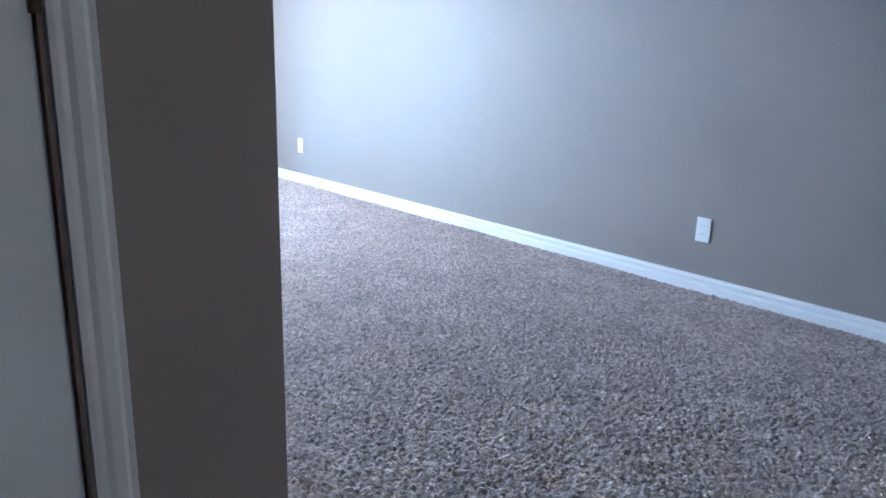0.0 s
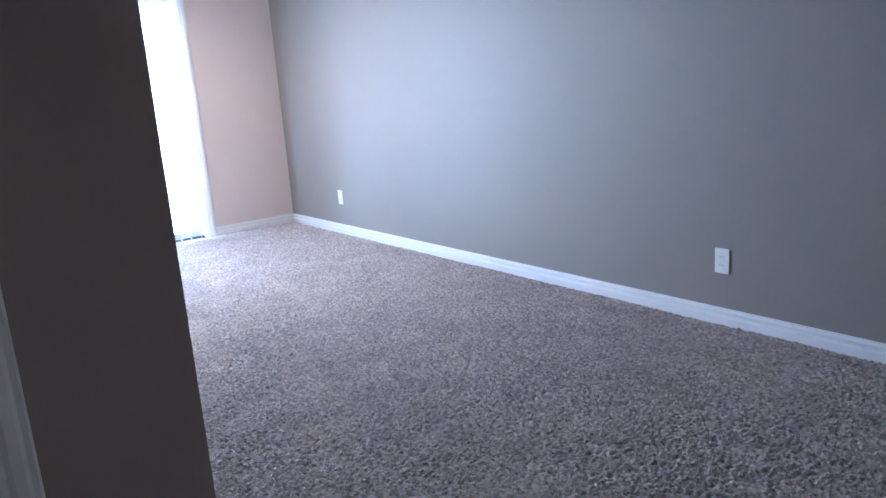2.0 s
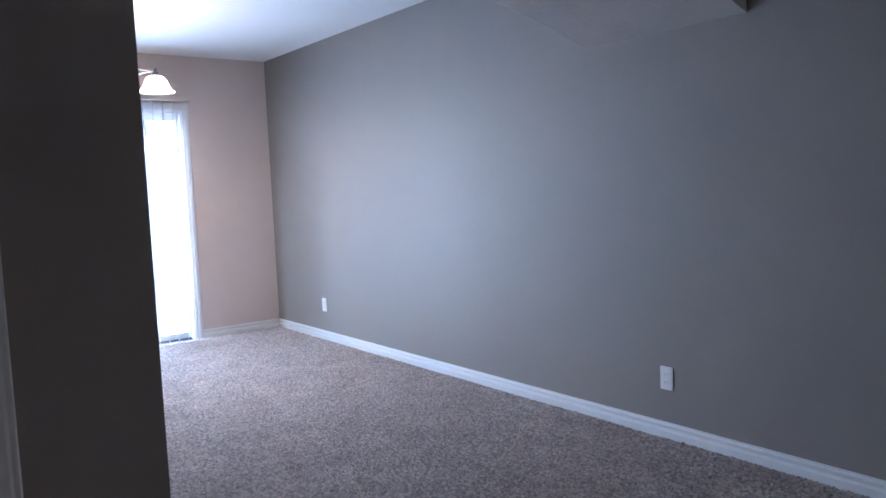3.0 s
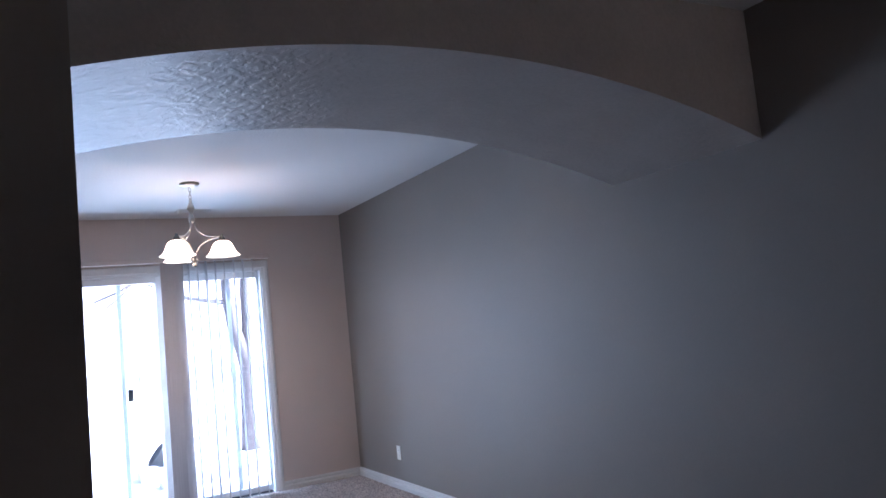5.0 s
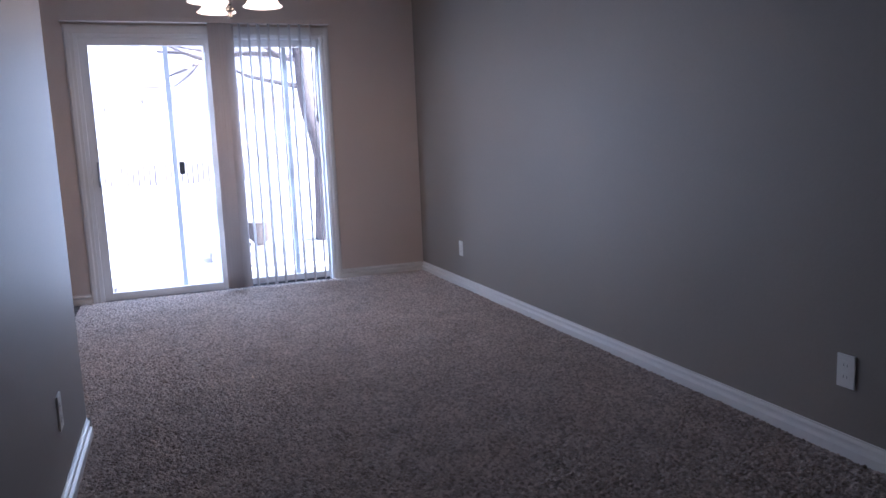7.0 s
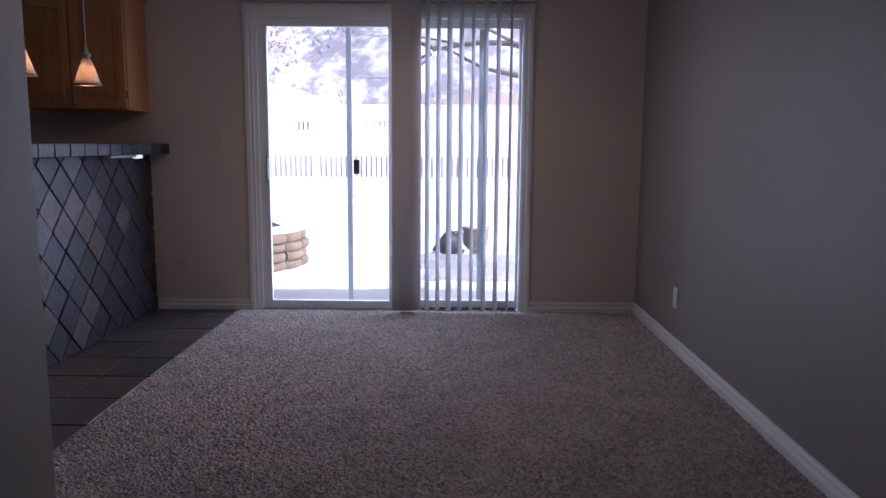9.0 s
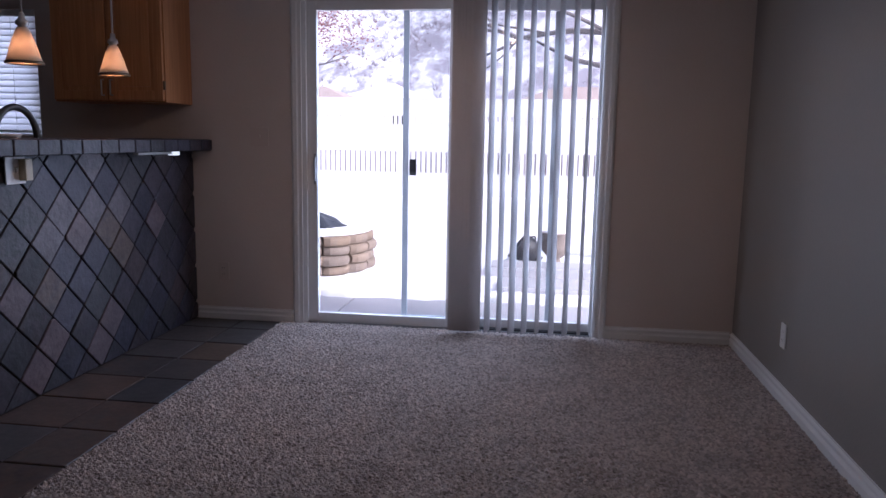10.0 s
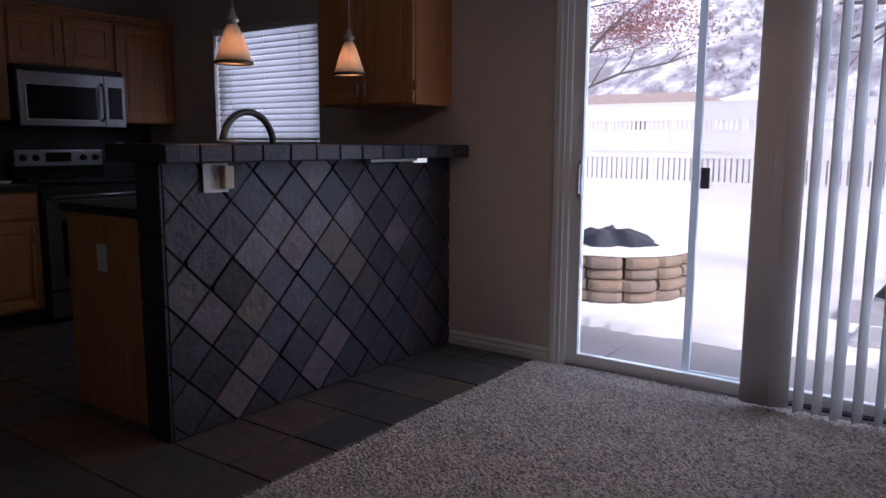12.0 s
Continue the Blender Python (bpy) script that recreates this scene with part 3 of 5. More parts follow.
# ---- patio door ----
def frame_rails(bm, x0, x1, y0, y1, z0, z1, stile, top, bottom, bevel=0.004):
    box(bm, x0, y0, z0, x1, y0 + stile, z1, bevel), box(bm, x0, y1 - stile, z0, x1, y1, z1, bevel)
    box(bm, x0 + 0.001, y0 + stile, z1 - top, x1 - 0.001, y1 - stile, z1, bevel), box(bm, x0 + 0.001, y0 + stile, z0, x1 - 0.001, y1 - stile, z0 + bottom, bevel)
    return bm


def patio_door():
    d = thing("door_2", (WEST, 1.67, 0), "white vinyl sliding glass patio door with casing", "patio door", kind="structure")
    out = bm_new()
    box(out, WEST - 0.15, DOOR_S, -0.02, WEST - 0.004, DOOR_S + 0.03, DOOR_H, 0.003), box(out, WEST - 0.15, DOOR_N - 0.018, -0.02, WEST - 0.004, DOOR_N, DOOR_H, 0.003)
    box(out, WEST - 0.149, DOOR_S + 0.03, DOOR_H - 0.03, WEST - 0.005, DOOR_N - 0.018, DOOR_H, 0.003)
    box(out, WEST - 0.149, DOOR_S + 0.03, -0.02, WEST - 0.005, DOOR_N - 0.018, 0.005, 0.003)
    part("door_frame", out, M_VINYL, d)
    slide = part("sliding_panel", frame_rails(bm_new(), WEST - 0.065, WEST - 0.025, DOOR_S + 0.03, 1.75, 0.005, DOOR_H - 0.03, 0.062, 0.055, 0.06), M_VINYL, d)
    fixed = part("fixed_panel", boxes((WEST - 0.112, 1.68, 0.005, WEST - 0.072, 1.742, DOOR_H - 0.03, 0.004), (WEST - 0.112, DOOR_N - 0.036, 0.005, WEST - 0.072, DOOR_N - 0.019, DOOR_H - 0.03, 0.003),
                                         (WEST - 0.111, 1.742, DOOR_H - 0.085, WEST - 0.073, DOOR_N - 0.036, DOOR_H - 0.03, 0.004), (WEST - 0.111, 1.742, 0.005, WEST - 0.073, DOOR_N - 0.036, 0.065, 0.004)), M_VINYL, d)
    for panel, x, a, b in ((slide, WEST - 0.045, DOOR_S + 0.092, 1.688), (fixed, WEST - 0.092, 1.742, DOOR_N - 0.036)):
        g = part("pane", boxes((x - 0.003, a, 0.065, x + 0.003, b, DOOR_H - 0.085)), M_GLASS, panel, "clear glass pane")
        g.visible_shadow = False
    hb = bm_new()
    box(hb, WEST - 0.024, 0.842, 0.89, WEST - 0.014, 0.862, 1.08, 0.004)
    box(hb, WEST - 0.014, 0.848, 0.91, WEST + 0.006, 0.858, 1.06, 0.004)
    part("pull_handle", hb, M_ALU, slide, "grey metal pull handle")
    part("track", boxes((WEST - 0.02, DOOR_S + 0.03, -0.005, WEST + 0.004, DOOR_N - 0.03, 0.010, 0.002)), M_STEEL, d, "aluminium threshold track")
    # Black strip stands in for the shade inside the track slot.
    part("track_shadow_gap", boxes((WEST - 0.070, 1.75, 0.004, WEST - 0.022, DOOR_N - 0.035, 0.016, 0.002)), M_BLACKP, d, "dark strip for the shadowed slot in the track")
    for y0, y1 in ((DOOR_S - 0.06, DOOR_S + 0.004), (DOOR_N - 0.004, DOOR_N + 0.06)):
        s = 1 if y0 < 1 else -1
        a = y1 if s > 0 else y0
        prof = [(WEST, a), (WEST + 0.010, a), (WEST + 0.012, a - s * 0.02), (WEST + 0.017, a - s * 0.03), (WEST + 0.018, a - s * 0.052), (WEST + 0.012, a - s * 0.064), (WEST, a - s * 0.064)]
        part("casing", prism(bm_new(), prof, 2, 0, DOOR_H + 0.06), M_TRIM, d)
    part("casing", boxes((WEST, DOOR_S - 0.06, DOOR_H - 0.004, WEST + 0.016, DOOR_N + 0.06, DOOR_H + 0.058, 0.004)), M_TRIM, d)
    sc = part("screen_panel", frame_rails(bm_new(), WEST - 0.145, WEST - 0.125, 1.385, 2.34, 0.005, DOOR_H - 0.035, 0.036, 0.04, 0.05, 0.003), M_ALU, d, "grey framed insect screen, partly open")
    part("screen_mesh", boxes((WEST - 0.1355, 1.42, 0.055, WEST - 0.1345, 2.305, DOOR_H - 0.075)), M_MESH, sc, "fine grey insect mesh")
    part("screen_latch", boxes((WEST - 0.126, 1.432, 0.955, WEST - 0.108, 1.474, 1.055, 0.004)), M_BLACKP, sc, "black plastic latch")


patio_door()


# ---- vertical blind ----
def slat_mesh(bm, y, turn, z0, z1, x=WEST + 0.075, width=0.089):
    n = 6
    lo, hi = [], []
    for k in range(n + 1):
        u = (k / n - 0.5) * width
        w = 0.006 * (1 - (2 * k / n - 1) ** 2)
        dx, dy = u * math.cos(turn) - w * math.sin(turn), u * math.sin(turn) + w * math.cos(turn)
        lo.append(bm.verts.new((x + dx, y + dy, z0))), hi.append(bm.verts.new((x + dx, y + dy, z1)))
    for k in range(n):
        f = bm.faces.new((lo[k], lo[k + 1], hi[k + 1], hi[k]))
        f.smooth = True


def vertical_blind():
    b = thing("vertical_blind", (WEST + 0.07, 1.67, 2.12), "white vertical blind, slats half drawn across the patio door", "window blind")
    rail = bm_new()
    box(rail, WEST + 0.045, 0.70, 2.100, WEST + 0.105, 2.665, 2.138, 0.004)
    part("headrail", rail, M_TANP, b)
    for y in (0.72, 1.67, 2.61):
        part("bracket", boxes((WEST, y - 0.015, 2.11, WEST + 0.06, y + 0.015, 2.146, 0.003)), M_TRIM, b)
    for k in range(22):
        y = 1.756 + 0.0056 * k
        bm = bm_new()
        slat_mesh(bm, y, radians(-58 + 3 * math.sin(k * 2.3)), 0.028 + 0.004 * math.sin(k * 1.7), 2.10)
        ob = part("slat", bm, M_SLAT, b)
        ob.modifiers.new("thickness", "SOLIDIFY").thickness = 0.0012
    for k, y in enumerate((1.957, 2.030, 2.104, 2.182, 2.260, 2.345, 2.426, 2.510)):
        bm = bm_new()
        slat_mesh(bm, y, radians(-20 + 4 * math.sin(k * 1.9 + 0.5)), 0.026 + 0.005 * math.sin(k * 2.1), 2.10)
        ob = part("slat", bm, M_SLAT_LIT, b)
        ob.modifiers.new("thickness", "SOLIDIFY").thickness = 0.0012
    bm = bm_new()
    for k in range(60):
        z0 = 2.08 - k * 0.022
        tube(bm, [(WEST + 0.085, 2.60, z0), (WEST + 0.085, 2.60 + 0.002 * math.sin(k), z0 - 0.017)], 0.0022, 5)
    part("bead_chain", bm, M_PLATE, b)


vertical_blind()


# ---- kitchen window and its blind ----
def kitchen_window():
    w = thing("window_1", (WEST, (WIN_S + WIN_N) / 2, WIN_LO), "white framed kitchen window with lowered blind", "window", kind="structure")
    part("window_frame", frame_rails(bm_new(), WEST - 0.14, WEST - 0.09, WIN_S, WIN_N, WIN_LO, WIN_HI, 0.045, 0.045, 0.045), M_VINYL, w)
    part("window_frame", boxes((WEST - 0.135, -1.545, WIN_LO + 0.045, WEST - 0.095, -1.495, WIN_HI - 0.045, 0.003)), M_VINYL, w)
    for a, b in ((WIN_S + 0.045, -1.545), (-1.495, WIN_N - 0.045)):
        part("pane", boxes((WEST - 0.118, a, WIN_LO + 0.045, WEST - 0.112, b, WIN_HI - 0.045)), M_GLASS, w, "clear glass pane").visible_shadow = False
    part("window_sill", boxes((WEST - 0.09, WIN_S + 0.002, WIN_LO, WEST + 0.012, WIN_N - 0.002, WIN_LO + 0.016, 0.003)), M_TRIM, w)
    b = thing("venetian_blind", (WEST - 0.03, (WIN_S + WIN_N) / 2, WIN_HI), "white horizontal slat blind lowered in the kitchen window", "window blind")
    part("headrail", boxes((WEST - 0.060, WIN_S + 0.008, WIN_HI - 0.042, WEST - 0.004, WIN_N - 0.008, WIN_HI - 0.002, 0.003)), M_TRIM, b)
    n = 18
    for k in range(n):
        z = WIN_HI - 0.062 - k * 0.0405
        tilt, bend = radians(66 + 3 * math.sin(k * 1.3)), 0.004
        bm = bm_new()
        pts = []
        for j in range(5):
            u = (j / 4 - 0.5) * 0.05
            h = bend * (1 - (2 * j / 4 - 1) ** 2)
            pts.append((WEST - 0.032 + u * math.cos(tilt), z - u * math.sin(tilt) + h))
        rows = [[bm.verts.new((x, y, zz)) for x, zz in pts] for y in (WIN_S + 0.012, WIN_N - 0.012)]
        for j in range(4):
            bm.faces.new((rows[0][j], rows[0][j + 1], rows[1][j + 1], rows[1][j])).smooth = True
        ob = part("slat", bm, M_BLIND, b)
        ob.modifiers.new("thickness", "SOLIDIFY").thickness = 0.002
    part("bottom_rail", boxes((WEST - 0.056, WIN_S + 0.012, WIN_LO + 0.020, WEST - 0.008, WIN_N - 0.012, WIN_LO + 0.040, 0.004)), M_TRIM, b)
    for y in (WIN_S + 0.18, -1.52, WIN_N - 0.18):
        part("ladder_tape", boxes((WEST - 0.007, y - 0.002, WIN_LO + 0.03, WEST - 0.006, y + 0.002, WIN_HI - 0.05)), M_PLATE, b)


kitchen_window()


# ---- half wall, bar and lower counter ----
solid("half_wall", boxes((WEST, -0.10, 0, PEN_E, PEN_Y - 0.008, 1.085)), M_GROUT, "half wall faced with diagonal slate tiles", "half wall")
BAR_E, BAR_Z = -4.085, 1.156
bar = solid("bar_top", boxes((WEST + 0.002, -0.21, 1.086, BAR_E - 0.012, 0.172, BAR_Z - 0.008)), M_GROUT, "raised bar top of slate tiles with square edge tiles", "bar top", kind="")
pen_counter = solid("countertop", boxes((WEST + 0.64, -0.76, 0.862, PEN_E - 0.02, -0.102, 0.90, 0.004)), M_BLACKP, "dark slate lower countertop behind the bar", "countertop", kind="")


def cabinet_door(parent, axis, face, a0, a1, z0, z1, out, knob_at):
    """A framed door with a raised panel. axis 0: it lies along x and looks towards y; axis 1: along y, towards x."""
    def put(bm, a, b, lo, hi, d0, d1, bev):
        d0, d1 = sorted((face + out * d0, face + out * d1))
        if axis == 0:
            box(bm, a, d0, lo, b, d1, hi, bev)
        else:
            box(bm, d0, a, lo, d1, b, hi, bev)
    rail = 0.055
    bm = bm_new()
    put(bm, a0, a0 + rail, z0, z1, 0.001, 0.020, 0.003), put(bm, a1 - rail, a1, z0, z1, 0.001, 0.020, 0.003)
    put(bm, a0 + rail, a1 - rail, z0, z0 + rail, 0.001, 0.019, 0.003), put(bm, a0 + rail, a1 - rail, z1 - rail, z1, 0.001, 0.019, 0.003)
    door = part("door", bm, M_OAK_Z, parent)
    bm = bm_new()
    put(bm, a0 + rail, a1 - rail, z0 + rail, z1 - rail, 0.001, 0.010, 0)
    put(bm, a0 + rail + 0.025, a1 - rail - 0.025, z0 + rail + 0.025, z1 - rail - 0.025, 0.009, 0.016, 0.005)
    part("door_panel", bm, M_OAK_Z, door)
    ka, kz = knob_at
    bm = bm_new()
    pts = [(ka, kz - 0.045, 0.019), (ka, kz - 0.045, 0.042), (ka, kz + 0.045, 0.042), (ka, kz + 0.045, 0.019)]
    tube(bm, [(a, face + out * d, z) if axis == 0 else (face + out * d, a, z) for a, z, d in pts], 0.005, 8)
    part("handle", bm, M_NICKEL, door)


def cabinet(name, x0, y0, z0, x1, y1, z1, label, group):
    c = thing(name, ((x0 + x1) / 2, (y0 + y1) / 2, z0), label, "cabinet", group)
    part("body", boxes((x0, y0, z0, x1, y1, z1, 0.003)), M_OAK_Z, c)
    return c


# peninsula base cabinet
pc = cabinet("base_cabinet", WEST + 0.64, -0.70, 0.0, PEN_E - 0.045, -0.104, 0.861, "oak peninsula base cabinet with plain end panel", "base cabinets")
part("end_panel", boxes((PEN_E - 0.045, -0.715, 0.0, PEN_E - 0.032, -0.104, 0.861, 0.002)), M_OAK_Z, pc)
# cabinet beside the patio door
wc = cabinet("wall_cabinet", WEST + 0.001, -0.645, 1.368, -5.675, 0.06, 2.075, "oak wall cabinet with two panel doors", "wall cabinets")
cabinet_door(wc, 1, -5.675, -0.64, -0.298, 1.378, 2.05, 1, (-0.32, 1.45))
cabinet_door(wc, 1, -5.675, -0.288, 0.052, 1.378, 2.05, 1, (-0.265, 1.45))
part("crown_moulding", boxes((WEST + 0.001, -0.66, 2.075, -5.655, 0.07, 2.10, 0.005), (WEST + 0.001, -0.675, 2.10, -5.64, 0.085, 2.122, 0.006)), M_OAK_Y, wc)
part("hinge", boxes((-5.676, 0.050, 1.44, -5.660, 0.062, 1.49, 0.002)), M_BRASS, wc)
# cabinets along the kitchen's south wall
FACE = -2.55
for x0, x1, lo, label in ((-4.80, -3.6, 1.295, "oak wall cabinet with panel doors beside the microwave"), (-5.52, -4.80, 1.655, "short oak wall cabinet over the microwave"),
                          (WEST + 0.002, -5.52, 1.295, "oak corner wall cabinet with one wide door")):
    c = cabinet("wall_cabinet", x0 + 0.001, SOUTH + 0.001, lo, x1 - 0.001, FACE, 2.0, label, "wall cabinets")
    if lo > 1.5:
        cabinet_door(c, 0, FACE, x0 + 0.01, -5.165, lo + 0.01, 1.975, 1, (-5.19, lo + 0.09))
        cabinet_door(c, 0, FACE, -5.150, x1 - 0.01, lo + 0.01, 1.975, 1, (-5.125, lo + 0.09))
    elif x0 < -5.9:
        cabinet_door(c, 0, FACE, x0 + 0.02, x1 - 0.012, lo + 0.01, 1.975, 1, (x1 - 0.04, lo + 0.10))
    else:
        cabinet_door(c, 0, FACE, x0 + 0.6, x1 - 0.01, lo + 0.01, 1.975, 1, (x0 + 0.63, lo + 0.10))
        cabinet_door(c, 0, FACE, x0 + 0.01, x0 + 0.59, lo + 0.01, 1.975, 1, (x0 + 0.56, lo + 0.10))
    part("crown_moulding", boxes((x0 + 0.001, SOUTH + 0.001, 2.0, x1 - 0.001, FACE + 0.03, 2.024, 0.005), (x0 + 0.001, SOUTH + 0.001, 2.024, x1 - 0.001, FACE + 0.045, 2.045, 0.006)), M_OAK_X, c)
for x0, x1, label in ((-4.80, -3.3, "oak base cabinet with drawer beside the range"), (WEST + 0.002, -5.565, "oak corner base cabinet")):
    c = cabinet("base_cabinet", x0 + 0.002, SOUTH + 0.001, 0.10, x1 - 0.002, -2.27, 0.858, label, "base cabinets")
    part("toe_kick", boxes((x0 + 0.002, SOUTH + 0.001, 0.0, x1 - 0.002, -2.33, 0.10)), M_BLACKP, c)
    w = 0.0 if x1 < -5.5 else 0.72
    cabinet_door(c, 0, -2.27, x0 + 0.015, x1 - 0.015 - w, 0.12, 0.66, 1, (x0 + 0.06, 0.58))
    part("drawer", boxes((x0 + 0.015, -2.269, 0.685, x1 - 0.015 - w, -2.25, 0.84, 0.004)), M_OAK_X, c)
    solid("countertop", boxes((x0 + 0.002, SOUTH + 0.001, 0.859, x1 - 0.002, -2.24, 0.895, 0.004)), M_BLACKP, "dark slate countertop beside the range", "countertop", kind="")
solid("backsplash", boxes((WEST + 0.01, SOUTH + 0.0005, 0.896, -3.4, SOUTH + 0.012, 1.294)), M_BACK, "dark slate backsplash behind the range", "backsplash")


# ---- range and microwave ----
def kitchen_range():
    x0, x1, f = -5.560, -4.805, -2.235
    r = thing("range", ((x0 + x1) / 2, -2.5, 0), "stainless and black electric range with glass cooktop", "stove")
    part("body", boxes((x0, SOUTH + 0.015, 0.02, x1, f, 0.885, 0.004)), M_BLACKP, r)
    part("cooktop", boxes((x0 + 0.002, SOUTH + 0.09, 0.886, x1 - 0.002, f + 0.015, 0.905, 0.005)), M_BLACK, r)
    door = part("oven_door", boxes((x0 + 0.01, f + 0.001, 0.22, x1 - 0.01, f + 0.03, 0.79, 0.006)), M_STEEL, r)
    part("oven_window", boxes((x0 + 0.10, f + 0.028, 0.30, x1 - 0.10, f + 0.033, 0.66, 0.002)), M_BLACK, door)
    bm = tube(bm_new(), [(x0 + 0.03, f + 0.07, 0.815), (x1 - 0.03, f + 0.07, 0.815)], 0.012, 12)
    for x in (x0 + 0.06, x1 - 0.06):
        tube(bm, [(x, f + 0.02, 0.78), (x, f + 0.07, 0.813)], 0.009, 8)
    part("oven_handle", bm, M_STEEL, door)
    part("drawer", boxes((x0 + 0.01, f + 0.001, 0.04, x1 - 0.01, f + 0.028, 0.205, 0.006)), M_STEEL, r)
    p = part("control_panel", boxes((x0 + 0.035, SOUTH + 0.013, 0.992, x1 - 0.10, SOUTH + 0.10, 1.103, 0.008)), M_STEEL, r)
    part("backguard", boxes((x0 + 0.02, SOUTH + 0.013, 0.906, x1 - 0.085, SOUTH + 0.084, 0.991, 0.004)), M_BLACK, r)
    part("display", boxes(((x0 + x1) / 2 - 0.11, SOUTH + 0.099, 1.02, (x0 + x1) / 2 + 0.07, SOUTH + 0.103, 1.085, 0.001)), M_BLACK, p)
    for x in (x0 + 0.09, x0 + 0.18, x1 - 0.24, x1 - 0.155):
        k = lathe(bm_new(), [(0.0, 0.028), (0.018, 0.026), (0.021, 0.004), (0.024, 0)], (0, 0, 0), 18)
        bmesh.ops.rotate(k, verts=k.verts, matrix=Matrix.Rotation(radians(-90), 3, "X"))
        bmesh.ops.translate(k, verts=k.verts, vec=(x, SOUTH + 0.1, 1.05))
        part("knob", k, M_BLACKP, p)
    for x, y, rr in ((x0 + 0.2, -2.62, 0.09), (x1 - 0.2, -2.62, 0.075), (x0 + 0.2, -2.38, 0.075), (x1 - 0.2, -2.38, 0.1)):
        part("burner_ring", lathe(bm_new(), [(rr, 0.9055), (rr + 0.004, 0.9062), (rr + 0.008, 0.9055)], (x, y, 0), 32), M_STEEL, r)


kitchen_range()


def microwave():
    x0, x1, f, lo, hi = -5.535, -4.812, -2.48, 1.262, 1.610
    m = thing("microwave", ((x0 + x1) / 2, -2.65, lo), "stainless over-range microwave with dark window", "microwave")
    part("body", boxes((x0, SOUTH + 0.012, lo + 0.01, x1, f, hi + 0.04, 0.004)), M_BLACKP, m)
    d = part("door", boxes((x0 + 0.155, f + 0.001, lo, x1, f + 0.03, hi, 0.005)), M_STEEL, m)
    part("door_window", boxes((x0 + 0.215, f + 0.028, lo + 0.045, x1 - 0.045, f + 0.034, hi - 0.085, 0.003)), M_BLACK, d)
    part("window_trim", boxes((x0 + 0.207, f + 0.028, hi - 0.085, x1 - 0.037, f + 0.037, hi - 0.077, 0.002), (x0 + 0.207, f + 0.028, lo + 0.037, x1 - 0.037, f + 0.037, lo + 0.045, 0.002), (x1 - 0.045, f + 0.028, lo + 0.045, x1 - 0.037, f + 0.037, hi - 0.085, 0.002)), M_NICKEL, d, "bright metal window trim")
    bm = tube(bm_new(), [(x0 + 0.178, f + 0.03, lo + 0.04), (x0 + 0.176, f + 0.062, lo + 0.06), (x0 + 0.176, f + 0.068, lo + 0.16), (x0 + 0.176, f + 0.062, hi - 0.08), (x0 + 0.178, f + 0.03, hi - 0.06)], 0.010, 10)
    part("handle", bm, M_STEEL, d)
    c = part("control_panel", boxes((x0, f + 0.001, lo, x0 + 0.152, f + 0.029, hi, 0.005)), M_STEEL, m)
    part("keypad", boxes((x0 + 0.025, f + 0.028, lo + 0.055, x0 + 0.125, f + 0.032, hi - 0.075, 0.003)), M_BLACK, c)
    part("vent_grille", boxes(*[(x0 + 0.01, f + 0.001, hi + 0.006 + 0.011 * k, x1 - 0.01, f + 0.018, hi + 0.012 + 0.011 * k) for k in range(3)]), M_BLACKP, m)


microwave()


# ---- tap, soap dish ----
def kitchen_tap():
    t = thing("kitchen_tap", (-4.955, -0.25, 0.90), "dark bronze gooseneck kitchen tap behind the bar", "tap")
    cx, r, top = -4.812, 0.146, 1.155
    pts = [(-4.958, -0.25, 0.93), (-4.958, -0.25, 1.05), (-4.958, -0.25, 1.155)]
    pts += [(cx - r * math.cos(a), -0.25, top + r * math.sin(a)) for a in [math.pi * k / 16 for k in range(1, 16)]]
    pts += [(cx + r, -0.25, top)]
    part("neck", tube(bm_new(), pts, 0.016, 14), M_DARKM, t)
    part("spray_head", lathe(bm_new(), [(0, 0.0), (0.024, 0.0), (0.026, 0.02), (0.021, 0.09), (0.017, 0.10)], (cx + r, -0.25, 1.06), 18), M_DARKM, t)
    part("base", lathe(bm_new(), [(0.034, 0.0), (0.034, 0.008), (0.024, 0.016), (0.022, 0.06), (0.017, 0.066)], (-4.958, -0.25, 0.901), 20), M_DARKM, t)
    part("lever", tube(bm_new(), [(-4.958, -0.27, 0.96), (-4.958, -0.34, 0.985)], [0.009, 0.006], 8), M_DARKM, t)


kitchen_tap()
solid("soap_dish", lathe(bm_new(), [(0.0, 0.006), (0.045, 0.006), (0.058, 0.016), (0.062, 0.016), (0.05, 0.0), (0.0, 0.0)], (-4.60, -0.13, BAR_Z + 0.001), 24), M_PORCELAIN,
      "small white ceramic dish on the bar top", "dish", kind="thing")

solid("spoon_rest", lathe(bm_new(), [(0.0, 0.008), (0.05, 0.008), (0.066, 0.020), (0.070, 0.020), (0.055, 0.0), (0.0, 0.0)], (-4.66, -2.45, 0.8955), 24), M_PORCELAIN,
      "small white ceramic dish on the counter by the range", "dish", kind="thing")


# ---- lamps ----
def bulb_light(at, watts, colour, name, radius=0.03):
    d = bpy.data.lights.new(name, "POINT")
    d.energy, d.color, d.shadow_soft_size = watts, colour, radius
    o = new(name, d)
    o.location = at
    return o


